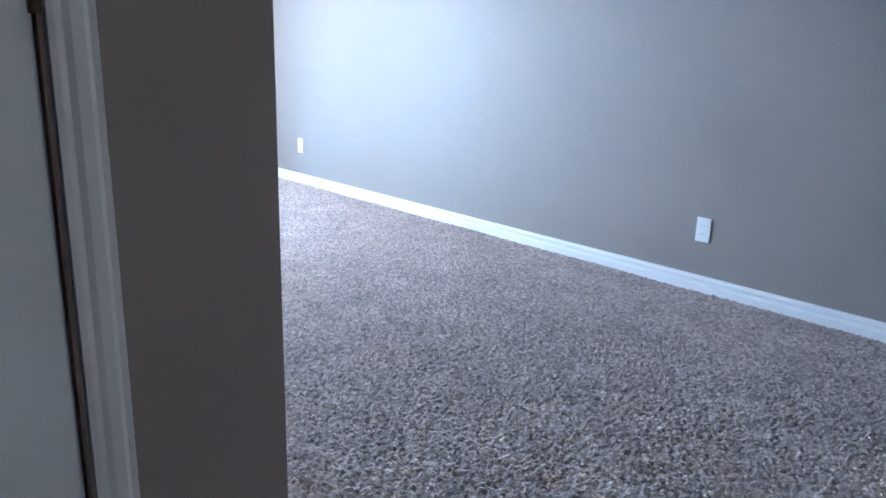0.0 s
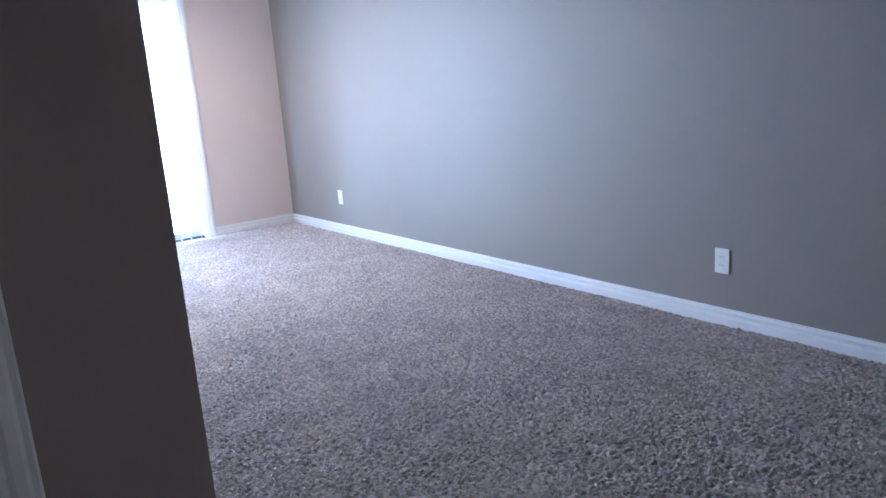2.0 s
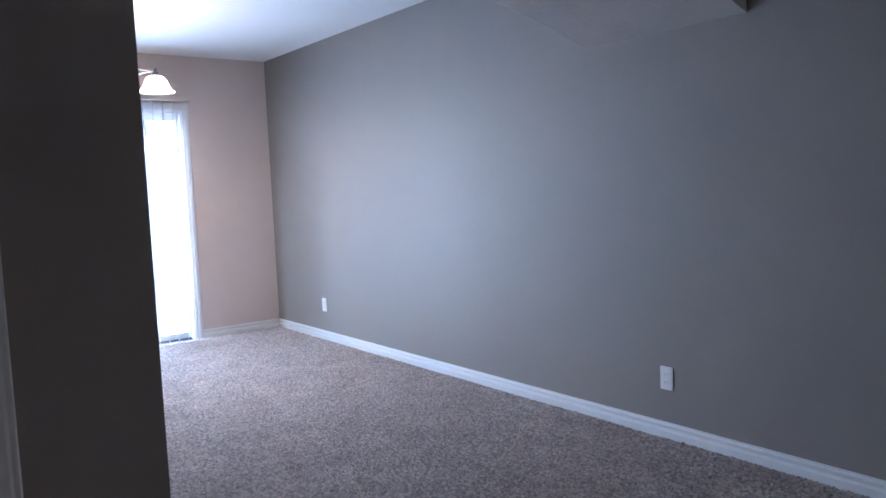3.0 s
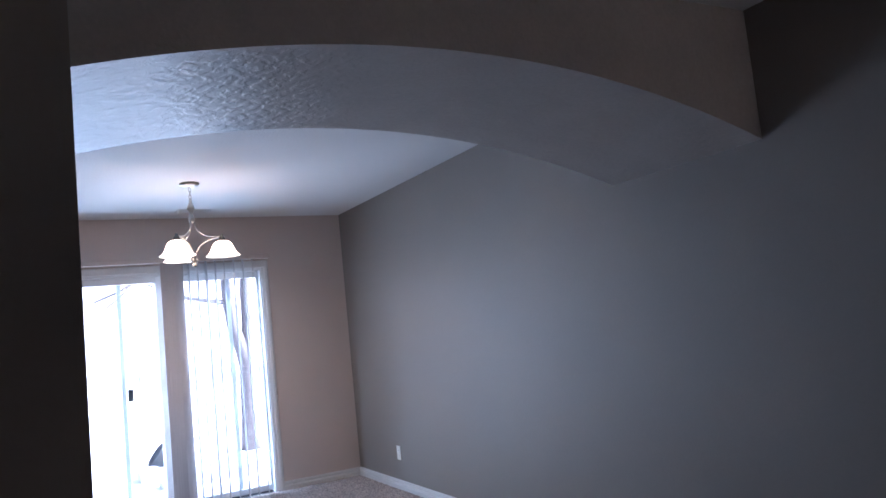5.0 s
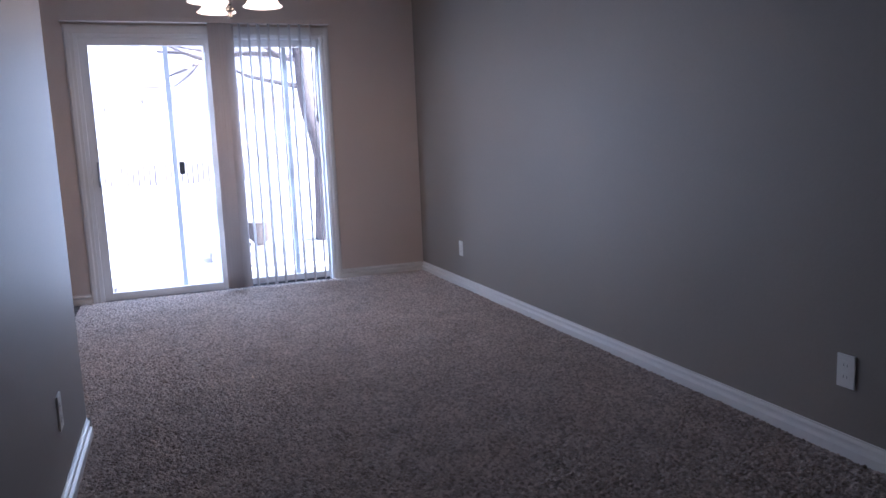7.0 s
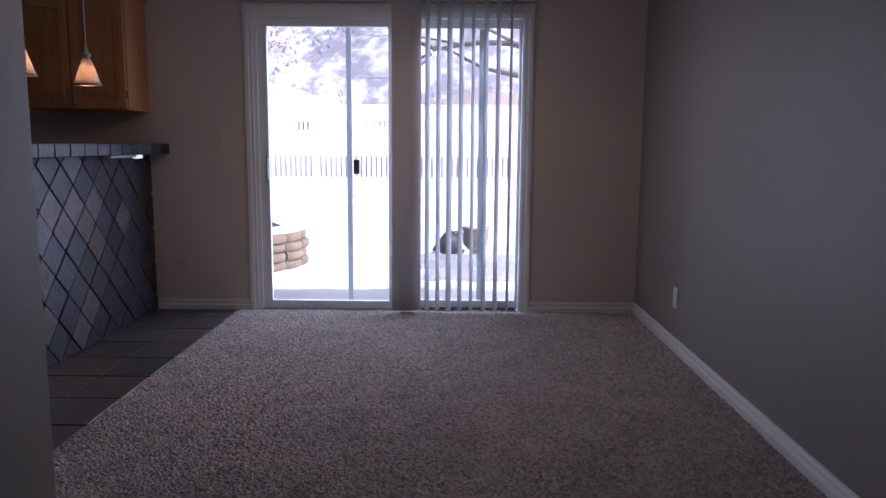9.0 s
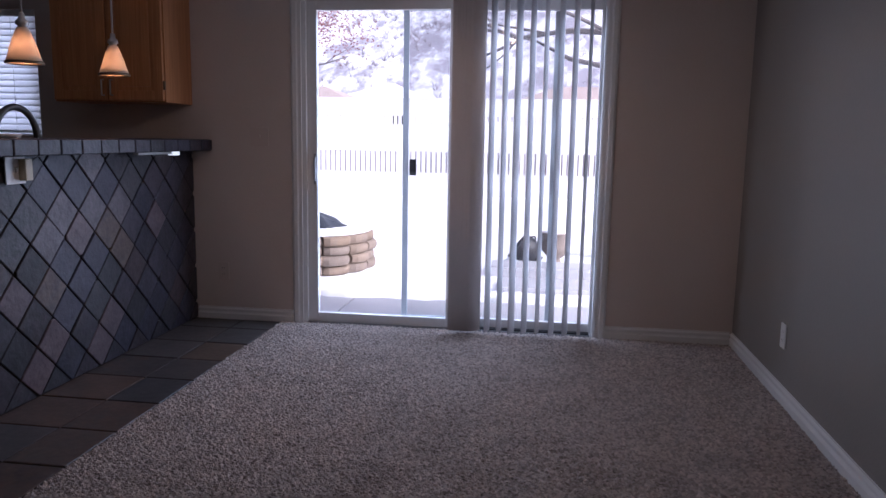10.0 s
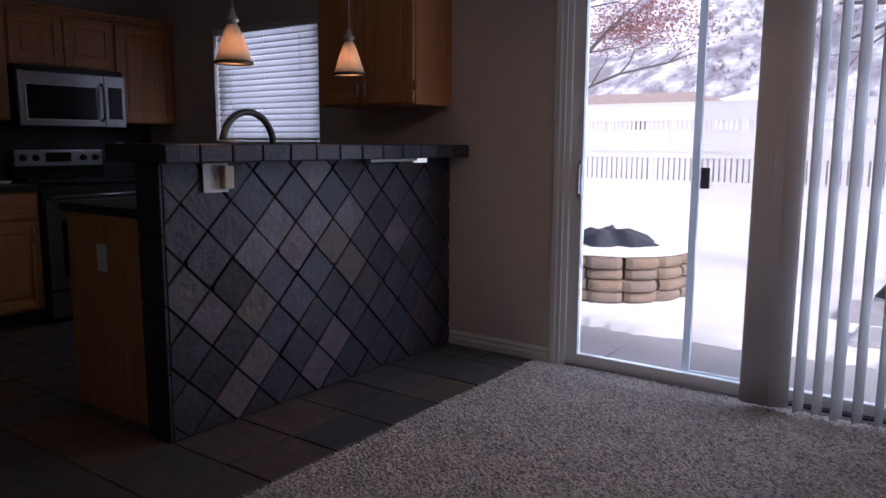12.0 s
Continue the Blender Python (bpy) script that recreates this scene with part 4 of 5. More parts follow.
def pendant(x, y, low):
    p = thing("pendant_lamp", (x, y, CEIL), "small conical frosted glass pendant with bronze rim, lit", "pendant lamp", "pendants over the bar")
    part("canopy", lathe(bm_new(), [(0.0, 0.0), (0.062, 0.0), (0.062, -0.008), (0.045, -0.022), (0.0, -0.025)], (x, y, CEIL - 0.0005), 28), M_NICKEL, p)
    part("rod", tube(bm_new(), [(x, y, CEIL - 0.02), (x, y, low + 0.20)], 0.005, 8), M_NICKEL, p)
    part("socket", lathe(bm_new(), [(0.006, 0.215), (0.012, 0.21), (0.014, 0.19), (0.024, 0.18), (0.026, 0.165), (0.018, 0.160), (0.018, 0.135)], (x, y, low), 20), M_NICKEL, p)
    sh = part("shade", lathe(bm_new(), [(0.022, 0.152), (0.034, 0.125), (0.050, 0.080), (0.064, 0.035), (0.073, 0.010), (0.069, 0.010), (0.060, 0.035), (0.046, 0.080), (0.030, 0.125), (0.019, 0.148)], (x, y, low), 32), M_PEND, p)
    part("rim", lathe(bm_new(), [(0.0735, 0.012), (0.0775, 0.010), (0.0775, 0.0), (0.070, 0.0), (0.070, 0.010), (0.0735, 0.012)], (x, y, low), 32), M_BRASS, sh)
    part("bulb", lathe(bm_new(), [(0.0, 0.078), (0.008, 0.080), (0.014, 0.092), (0.014, 0.110), (0.010, 0.13)], (x, y, low), 18), M_BULB, p)
    bulb_light((x, y, low + 0.064), 0.5, (1.0, 0.55, 0.30), "pendant_light", 0.012)


pendant(-4.503, 0.05, 1.472)
pendant(-5.182, 0.044, 1.479)


def chandelier():
    x, y = -4.54, 1.765
    c = thing("chandelier", (x, y, CEIL), "three-arm brushed nickel chandelier with lit frosted bell shades", "chandelier")
    part("canopy", lathe(bm_new(), [(0.0, 0.0), (0.068, 0.0), (0.070, -0.006), (0.055, -0.022), (0.018, -0.028), (0.0, -0.03)], (x, y, CEIL - 0.0005), 32), M_NICKEL, c)
    for k in range(5):
        z = CEIL - 0.035 - 0.024 * k
        pts = [(x + 0.009 * math.cos(a) * (k % 2), y + 0.009 * math.cos(a) * (1 - k % 2), z - 0.014 + 0.017 * math.sin(a)) for a in [2 * math.pi * j / 12 for j in range(13)]]
        part("chain_link", tube(bm_new(), pts, 0.0028, 6, False), M_NICKEL, c)
    part("stem", lathe(bm_new(), [(0.0, 0.36), (0.010, 0.355), (0.012, 0.33), (0.024, 0.30), (0.026, 0.285), (0.016, 0.27), (0.013, 0.24), (0.022, 0.225), (0.022, 0.205), (0.012, 0.19), (0.0, 0.185)], (x, y, 2.03), 24), M_NICKEL, c)
    part("finial", lathe(bm_new(), [(0.0, 0.0), (0.012, 0.004), (0.018, 0.016), (0.012, 0.028), (0.010, 0.034), (0.026, 0.046), (0.028, 0.056), (0.018, 0.070), (0.012, 0.085), (0.0, 0.087)], (x, y, 1.905), 24), M_DARKM, c)
    for k in range(3):
        a = radians(78 + 120 * k)
        ca, sa = math.cos(a), math.sin(a)
        def at(r, z):
            return (x + r * ca, y + r * sa, z)
        top = [(0.012, 2.26), (0.020, 2.20), (0.034, 2.165), (0.065, 2.135), (0.105, 2.118), (0.15, 2.112), (0.19, 2.112)]
        low = [(0.010, 1.985), (0.022, 2.02), (0.045, 2.055), (0.08, 2.082), (0.12, 2.098), (0.16, 2.106), (0.19, 2.108)]
        part("arm", tube(tube(bm_new(), [at(r, z) for r, z in top], 0.0055, 8), [at(r, z) for r, z in low], 0.0055, 8), M_NICKEL, c)
        cx, cy = x + 0.195 * ca, y + 0.195 * sa
        part("socket", lathe(bm_new(), [(0.0, 0.085), (0.010, 0.085), (0.011, 0.07), (0.018, 0.064), (0.024, 0.05), (0.024, 0.04)], (cx, cy, 2.04), 20), M_DARKM, c)
        part("shade", lathe(bm_new(), [(0.024, 0.108), (0.046, 0.102), (0.064, 0.085), (0.076, 0.060), (0.085, 0.036), (0.101, 0.015), (0.118, 0.003), (0.116, 0.0), (0.098, 0.011), (0.081, 0.034), (0.072, 0.060), (0.060, 0.081), (0.044, 0.097), (0.024, 0.103)],
                            (cx, cy, 1.972), 36), M_SHADE, c, "lit frosted white bell shade")
        bulb_light((cx, cy, 1.99), 1.5, (1.0, 0.70, 0.46), "chandelier_light", 0.04)


chandelier()


# ---- plates, vent, small fittings ----
def wall_plate(x, y, z, nx, ny, label, sockets=2, name="outlet", w=0.07, h=0.115, skin=M_PLATE):
    """A cover plate on a wall that looks along (nx, ny)."""
    p = thing(name, (x, y, z), label, "outlet" if sockets else "wall plate")
    def slab(u0, u1, z0, z1, d0, d1, bev):
        bm = bm_new()
        if nx:
            box(bm, *( (x + nx * d0, y + u0, z0, x + nx * d1, y + u1, z1) if nx > 0 else (x - d1, y + u0, z0, x - d0, y + u1, z1)), bev)
        else:
            box(bm, *( (x + u0, y + d0, z0, x + u1, y + d1, z1) if ny > 0 else (x + u0, y - d1, z0, x + u1, y - d0, z1)), bev)
        return bm
    pl = part("cover_plate", slab(-w / 2, w / 2, z - h / 2, z + h / 2, 0, 0.006, 0.0022), skin, p)
    for k in range(sockets):
        zc = z + (0.02 if k else -0.02)
        s = part("socket", slab(-0.017, 0.017, zc - 0.014, zc + 0.014, 0.0055, 0.0072, 0.0008), skin, pl)
        part("slot", slab(-0.008, -0.006, zc - 0.004, zc + 0.005, 0.0070, 0.0074, 0), M_BLACKP, pl)
        part("slot", slab(0.006, 0.008, zc - 0.004, zc + 0.005, 0.0070, 0.0074, 0), M_BLACKP, pl)
    if not sockets:
        part("toggle", slab(-0.005, 0.005, z - 0.01, z + 0.012, 0.0055, 0.014, 0.002), skin, pl)
    return p


wall_plate(-1.607, NORTH, 0.30, 0, -1, "white duplex outlet on the taupe wall")
wall_plate(-5.07, NORTH, 0.305, 0, -1, "white duplex outlet near the far corner")
wall_plate(WEST, 0.24, 0.315, 1, 0, "beige duplex outlet on the beige wall", skin=M_TANP)
wall_plate(WEST, 0.50, 1.18, 1, 0, "beige double light switch plate near the patio door", 0, "light_switch", 0.115, 0.115, M_TANP)
wall_plate(-2.42, WING_Y + 0.013, 0.31, 0, 1, "white outlet on the short taupe wall")
wall_plate(PEN_E - 0.032, -0.44, 0.68, 1, 0, "white outlet on the oak end panel")
wall_plate(-5.72, SOUTH + 0.012, 1.10, 0, 1, "white outlet on the slate backsplash")
bp = wall_plate(-4.385, PEN_Y + 0.010, 1.022, 0, 1, "white two-gang outlet with a cream plug-in on the slate tiles", 0, "outlet", 0.118, 0.115)
part("plug_in", boxes((-4.447, PEN_Y + 0.016, 0.978, -4.402, PEN_Y + 0.05, 1.070, 0.006)), M_CREAM, bp, "cream plastic plug-in")
part("cord", tube(bm_new(), [(-4.43, PEN_Y + 0.03, 1.05), (-4.46, PEN_Y + 0.03, 1.055), (-4.50, PEN_Y + 0.03, 1.075), (-4.55, PEN_Y + 0.03, 1.088)], 0.003, 6), M_BLACKP, bp)


def ceiling_vent():
    v = thing("ceiling_vent", (-5.64, 1.99, CEIL), "white slotted ceiling air register", "air vent")
    part("frame", boxes((-5.72, 1.84, CEIL - 0.006, -5.70, 2.14, CEIL - 0.0005), (-5.58, 1.84, CEIL - 0.006, -5.56, 2.14, CEIL - 0.0005),
                        (-5.70, 1.84, CEIL - 0.006, -5.58, 1.86, CEIL - 0.0005), (-5.70, 2.12, CEIL - 0.006, -5.58, 2.14, CEIL - 0.0005)), M_TRIM, v)
    part("backing", boxes((-5.70, 1.86, CEIL - 0.002, -5.58, 2.12, CEIL - 0.0005)), M_BLACKP, v)
    for k in range(6):
        part("slat", boxes((-5.695 + 0.02 * k, 1.86, CEIL - 0.008, -5.688 + 0.02 * k, 2.12, CEIL - 0.0025)), M_TRIM, v)


ceiling_vent()
ul = thing("under_bar_light", (-5.45, 0.11, 1.085), "slim white under-bar light strip", "light strip")
part("housing", boxes((-5.60, 0.095, 1.070, -5.24, 0.125, 1.0855, 0.003)), M_PLATE, ul)
part("diffuser", boxes((-5.68, 0.095, 1.062, -5.605, 0.130, 1.0855, 0.004)), M_LED, ul, "glowing white end cap")


# ---- outside ----
def ground_z(x, y):
    """Level yard that climbs gently beyond the first fence."""
    away = max(0.0, -x - 21.0)
    return -0.16 + 0.06 * away + 0.03 * noise.noise(Vector((x * 0.35, y * 0.35, 0.0))) * min(1.0, max(0.0, (-x - 7.3) / 2))


def make_ground():
    xs = [-6.16, -6.6, -7.0] + [-7.3 - 0.35 * k for k in range(36)] + [-20 - 2.5 * k for k in range(21)]
    ys = [-300, -120] + [-60 + 4 * k for k in range(11)] + [-16 + 0.7 * k for k in range(46)] + [18 + 4 * k for k in range(11)] + [120, 300]
    bm = bm_new()
    grid = [[bm.verts.new((x, y, ground_z(x, y))) for y in ys] for x in xs]
    for a, b in zip(grid, grid[1:]):
        for k in range(len(ys) - 1):
            bm.faces.new((a[k], a[k + 1], b[k + 1], b[k])).smooth = True
    far = [[-6.16, -0.16], [300, -0.16]]
    rows = [[bm.verts.new((x, y, -0.17)) for y in (-300, 300)] for x, z in far]
    bm.faces.new((rows[0][0], rows[0][1], rows[1][1], rows[1][0]))
    solid("ground", bm, M_SNOW, "untrodden fresh snow over the back yard", "snow")


make_ground()


def make_hill():
    bm = bm_new()
    nx, ny = 46, 70
    grid = []
    for i in range(nx):
        x = -68 - 4.6 * i
        row = []
        for j in range(ny):
            y = -230 + 460 * j / (ny - 1)
            up = 0.52 * max(0, -x - 72) + 9 * noise.noise(Vector((x * 0.018, y * 0.018, 1))) * min(1, (-x - 66) / 40) + 2.6 * noise.noise(Vector((x * 0.09, y * 0.09, 2)))
            row.append(bm.verts.new((x, y, 2.3 + up)))
        grid.append(row)
    for a, b in zip(grid, grid[1:]):
        for k in range(ny - 1):
            bm.faces.new((a[k], a[k + 1], b[k + 1], b[k])).smooth = True
    solid("hillside", bm, M_HILL, "steep snowy hillside dotted with dark brush", "hill", kind="backdrop")


make_hill()


def hill_z(x, y):
    return 2.3 + 0.52 * max(0, -x - 72) + 9 * noise.noise(Vector((x * 0.018, y * 0.018, 1))) * min(1, (-x - 66) / 40)


def make_brush():
    """Leafless shrubs strewn over the lower hillside."""
    rng = random.Random(8)
    verts, faces = [], []
    for _ in range(11000):
        x, y = -74 - 150 * rng.random() ** 1.3, rng.uniform(-110, 70)
        if noise.noise(Vector((x * 0.05, y * 0.05, 4))) < rng.uniform(-0.5, 0.3):
            continue
        r, z = rng.uniform(0.3, 0.9), hill_z(x, y)
        for _ in range(7):
            a, lean, w, base = rng.uniform(-1.3, 1.3), rng.uniform(-0.4, 0.4), rng.uniform(0.03, 0.08), len(verts)
            ty, tz = r * math.sin(a), r * math.cos(a)
            verts += [(x, y - w, z - 0.2), (x, y + w, z - 0.2), (x + lean, y + ty, z + tz)]
            faces.append((base, base + 1, base + 2))
    me = bpy.data.meshes.new("brush")
    me.from_pydata(verts, [], faces)
    me.materials.append(M_SHRUB)
    tagged(new("brush", me), "dark leafless brush strewn over the hillside", "shrubs", kind="stuff")


make_brush()
# Made-up dark box close behind the pickets, so their gaps read dark.
solid("hedge", boxes((-20.3, -30, -0.25, -19.4, 24, 0.86, 0.1)), M_SHRUB, "low dark box added behind the picket fence to darken its gaps", "hedge", kind="thing")


def patio():
    p = solid("pavement", boxes((-7.40, -3.6, -0.30, -6.155, 4.6, -0.10)), M_GROUT, "cleared wet concrete patio slabs by the door", "patio")
    for y0, y1 in ((-3.6, -1.25), (-1.238, 0.804), (0.816, 2.85), (2.862, 4.6)):
        part("slab", boxes((-7.39, y0, -0.11, -6.157, y1, -0.075, 0.006)), M_CONC, p)
    bm = bm_new()
    rng = random.Random(4)
    n = 160
    lo = []
    for k in range(n + 1):
        y = -3.6 + 8.2 * k / n
        x = -7.09 - 0.03 * y - 0.06 * noise.noise(Vector((y * 2.3, 3, 0))) - 0.05 * noise.noise(Vector((y * 9.0, 5, 0))) - 0.045 * rng.random()
        lo.append((bm.verts.new((x, y, -0.076)), bm.verts.new((x - 0.035, y, -0.045 + 0.02 * rng.random())), bm.verts.new((x - 0.35, y, -0.07)), bm.verts.new((x - 0.9, y, -0.165))))
    for a, b in zip(lo, lo[1:]):
        for j in range(3):
            bm.faces.new((a[j], a[j + 1], b[j + 1], b[j])).smooth = True
    solid("snow_edge", bm, M_SNOW, "ragged edge of cleared snow along the patio", "snow", kind="stuff")


patio()


def curved_block(bm, a0, a1, r0, r1, z0, z1, bulge):
    """A wall block: the outer face bellies out between its two ends."""
    n = 6
    inner, outer = [], []
    for k in range(n + 1):
        t = k / n
        a = a0 + (a1 - a0) * t
        r = r1 + bulge * (1 - (2 * t - 1) ** 4) * 0.9
        outer.append((r * math.cos(a), r * math.sin(a))), inner.append((r0 * math.cos(a), r0 * math.sin(a)))
    h = z1 - z0
    prof = [(z0, -0.045), (z0 + 0.012, -0.014), (z0 + 0.4 * h, 0.0), (z0 + 0.65 * h, -0.001), (z1 - 0.012, -0.014), (z1, -0.045)]
    layers = []
    for z, d in prof:
        layers.append([bm.verts.new((x * (1 + d), y * (1 + d), z)) for x, y in outer] + [bm.verts.new((x, y, z)) for x, y in inner[::-1]])
    m = len(layers[0])
    for a, b in zip(layers, layers[1:]):
        for k in range(m):
            bm.faces.new((a[k], a[(k + 1) % m], b[(k + 1) % m], b[k]))
    bm.faces.new(layers[0][::-1]), bm.faces.new(layers[-1])
    return bm


def fire_pit(cx, cy, z):
    f = thing("fire_pit", (cx, cy, z), "round tan concrete block fire pit, snow-capped, with dark tarp", "fire pit")
    n = 14
    meshes = []
    for c in range(4):
        bm = curved_block(bm_new(), radians(0.6), 2 * math.pi / n - radians(0.6), 0.50, 0.690, 0.096 * c, 0.096 * c + 0.094, 0.048)
        meshes.append(finish(bm, "block", M_BLOCK))
    for c in range(4):
        for k in range(n):
            ob = new("block", meshes[c])
            ob.parent = f
            wob = 0.018 * math.sin(k * 5.1 + c * 2.7)
            ob.matrix_basis = Matrix.Rotation(2 * math.pi * (k + 0.035 * math.sin(3 * k + 2 * c)) / n + 0.12, 4, "Z") @ Matrix.Translation((wob, 0, 0))
    part("snow_cap", lathe(bm_new(), [(0.0, 0.416), (0.40, 0.426), (0.55, 0.441), (0.66, 0.431), (0.705, 0.401), (0.69, 0.385), (0.5, 0.381)], (cx, cy, z), 40), M_SNOW, f, "cap of fresh snow")
    bm = lathe(bm_new(), [(0.42, 0.405), (0.34, 0.452), (0.24, 0.500), (0.17, 0.520), (0.10, 0.532), (0.04, 0.540), (0.012, 0.548), (0.008, 0.585), (0.0, 0.590)], (cx, cy, z), 44)
    for v in bm.verts:
        d = Vector((v.co.x - cx, v.co.y - cy))
        a, w = math.atan2(d.y, d.x), min(1, d.length / 0.3)
        s = 1 + (0.16 * math.sin(5 * a + 0.6) + 0.10 * math.sin(9 * a)) * w
        v.co.x, v.co.y = cx + d.x * s, cy + d.y * s
        v.co.z += w * (0.034 * math.sin(5 * a + 2.0) + 0.018 * math.sin(11 * a + d.length * 9)) * (0 if d.length > 0.44 else 1)
    for v in bm.verts:
        w = min(1, math.hypot(v.co.x - cx, v.co.y - cy) / 0.12)
        v.co.z += w * 0.05 * noise.noise(Vector((v.co.x * 7, v.co.y * 7, 2.0)))
    part("tarp", bm, M_TARP, f, "dark tarp tied to a peak")


fire_pit(-8.92, -0.20, -0.155)


def pot_bowl(r, h, at):
    """Deep round bowl on a narrow foot."""
    return lathe(bm_new(), [(0.0, 0.0), (0.42 * r, 0.0), (0.40 * r, 0.10 * h), (0.34 * r, 0.16 * h), (0.62 * r, 0.26 * h), (0.93 * r, 0.42 * h), (r, 0.62 * h), (0.97 * r, 0.90 * h), (1.04 * r, 0.93 * h), (1.04 * r, h), (0.94 * r, h),
                            (0.90 * r, 0.85 * h), (0.0, 0.80 * h)], at, 30)


def pots():
    cx, cy, z, r, h = -9.5, 2.40, -0.13, 0.155, 0.345
    p = thing("plant_pot", (cx, cy, z), "brown clay urn on a narrow foot, capped with snow", "plant pot", "pots in the snow")
    part("bowl", pot_bowl(r, h, (cx, cy, z)), M_CLAY, p)
    part("snow_cap", lathe(bm_new(), [(0.0, 0.04), (0.55 * r, 0.036), (0.88 * r, 0.014), (0.91 * r, -0.03)], (cx, cy, z + h * 0.94), 26), M_SNOW, p)
    at = Vector((-9.35, 2.10, -0.115))
    q = thing("plant_pot", at, "dark glazed pot tipped over on its side in snow", "plant pot", "pots in the snow")
    tip = Matrix.Translation(at + Vector((0, 0.03, 0.10))) @ Matrix.Rotation(radians(52), 4, "X")
    bm = pot_bowl(0.16, 0.30, (0, 0, -0.13))
    bmesh.ops.transform(bm, matrix=tip, verts=bm.verts)
    part("bowl", bm, M_DARKPOT, q)
    bm = bm_new()
    for k in (-1, 1):
        pts = [tip @ Vector((0.135 * math.cos(a) * 0.35, k * (0.13 + 0.05 * math.sin(a)), 0.08 + 0.03 * math.cos(a))) for a in [math.pi * j / 8 for j in range(9)]]
        tube(bm, pts, 0.009, 8)
    part("handle", bm, M_DARKPOT, q)
    bm = lathe(bm_new(), [(0.0, 0.085), (0.06, 0.075), (0.11, 0.035), (0.13, -0.01)], (0, 0, 0), 22)
    bmesh.ops.transform(bm, matrix=Matrix.Translation(at + Vector((0.05, -0.13, 0.0))) @ Matrix.Diagonal((0.8, 1.0, 1.0, 1.0)), verts=bm.verts)
    part("snow_cap", bm, M_SNOW, q)


pots()
solid("stone_step", boxes((-9.2, 1.75, -0.2, -8.75, 3.2, -0.06, 0.02), (-8.4, 1.9, -0.2, -7.9, 3.2, -0.09, 0.02)), M_CONC, "low concrete garden steps dusted with snow", "step", kind="thing")


def fence(x, z, y0, y1, top, gap0, gap1, pitch, label, slots_only=None):
    f = thing("fence", (x, (y0 + y1) / 2, z), label, "fence")
    bm = bm_new()
    for lo, hi in ((z, gap0), (gap1, top)):
        box(bm, x - 0.02, y0, lo, x + 0.02, y1, hi)
    box(bm, x - 0.035, y0, gap0 - 0.06, x + 0.035, y1, gap0), box(bm, x - 0.035, y0, gap1, x + 0.035, y1, gap1 + 0.05), box(bm, x - 0.04, y0, top, x + 0.04, y1, top + 0.05)
    part("panel", bm, M_VINYL, f)
    count = int((y1 - y0) / 2.4)
    post = finish(boxes((-0.03, -0.05, z, 0.03, 0.05, top + 0.055, 0.01)), "post", M_VINYL)
    for k in range(count + 1):
        ob = new("post", post)
        ob.parent = f
        ob.matrix_parent_inverse = Matrix.Translation(-f.location)
        ob.location = (x, y0 + 2.4 * k, 0)
    slat = finish(boxes((-0.012, -0.055 * pitch / 0.16, gap0, 0.012, 0.055 * pitch / 0.16, gap1)), "picket", M_VINYL)
    n = int((y1 - y0) / pitch)
    first = max(0, int((-9 - y0) / pitch))
    for k in range(first, min(n, first + 150)):
        if slots_only and (k // slots_only) % 3:
            continue
        ob = new("picket", slat)
        ob.parent = f
        ob.matrix_parent_inverse = Matrix.Translation(-f.location)
        ob.location = (x, y0 + pitch * (k + 0.5), 0)
    rest = bm_new()
    for k in list(range(0, first)) + list(range(first + 150, n)):
        y = y0 + pitch * (k + 0.5)
        box(rest, x - 0.012, y - 0.055 * pitch / 0.16, gap0, x + 0.012, y + 0.055 * pitch / 0.16, gap1)
    if rest.verts:
        tagged(part("far_pickets", rest, M_VINYL, f), kind="stuff")


fence(-19.0, -0.2, -30, 24, 1.02, 0.37, 0.87, 0.123, "low white vinyl picket fence across the snowy yard")
fence(-29.0, 0.0, -45, 40, 2.60, 1.68, 2.0, 0.17, "tall white vinyl privacy fence with slotted top")


def house(cx, cy, wx, wy, z, eave, ridge, roof, label):
    h = thing("house", (cx, cy, z), label, "house", "neighbour houses")
    part("wall", boxes((cx - wx / 2, cy - wy / 2, z, cx + wx / 2, cy + wy / 2, eave)), M_HOUSE, h)
    o = 0.5
    bm = bm_new()
    lo = [bm.verts.new((cx + sx * (wx / 2 + o), cy + sy * (wy / 2 + o), eave - 0.1)) for sx, sy in ((-1, -1), (1, -1), (1, 1), (-1, 1))]
    hip = max(0.2, wy / 2 - wx / 2 * 0.6)
    r0, r1 = bm.verts.new((cx, cy - hip, ridge)), bm.verts.new((cx, cy + hip, ridge))
    for f in ((lo[0], lo[1], r0), (lo[1], lo[2], r1, r0), (lo[2], lo[3], r1), (lo[3], lo[0], r0, r1), tuple(lo[::-1])):
        bm.faces.new(f)
    part("roof", bm, roof, h)
    for k in range(2):
        y = cy - wy / 4 + k * wy / 2
        w = part("window", frame_rails(bm_new(), cx + wx / 2, cx + wx / 2 + 0.06, y - 0.6, y + 0.6, z + 1.0, z + 2.2, 0.07, 0.07, 0.07), M_VINYL, h)
        part("pane", boxes((cx + wx / 2, y - 0.53, z + 1.07, cx + wx / 2 + 0.02, y + 0.53, z + 2.13)), M_BLACK, w)


house(-60.0, -10.2, 9, 5.6, 1.0, 4.1, 5.4, M_SNOW, "pale house with a snow-covered hipped roof")
house(-52.0, -19.5, 9, 18.0, 1.0, 3.5, 4.6, M_ROOF, "low house with a pale, washed-out brown shingle roof")
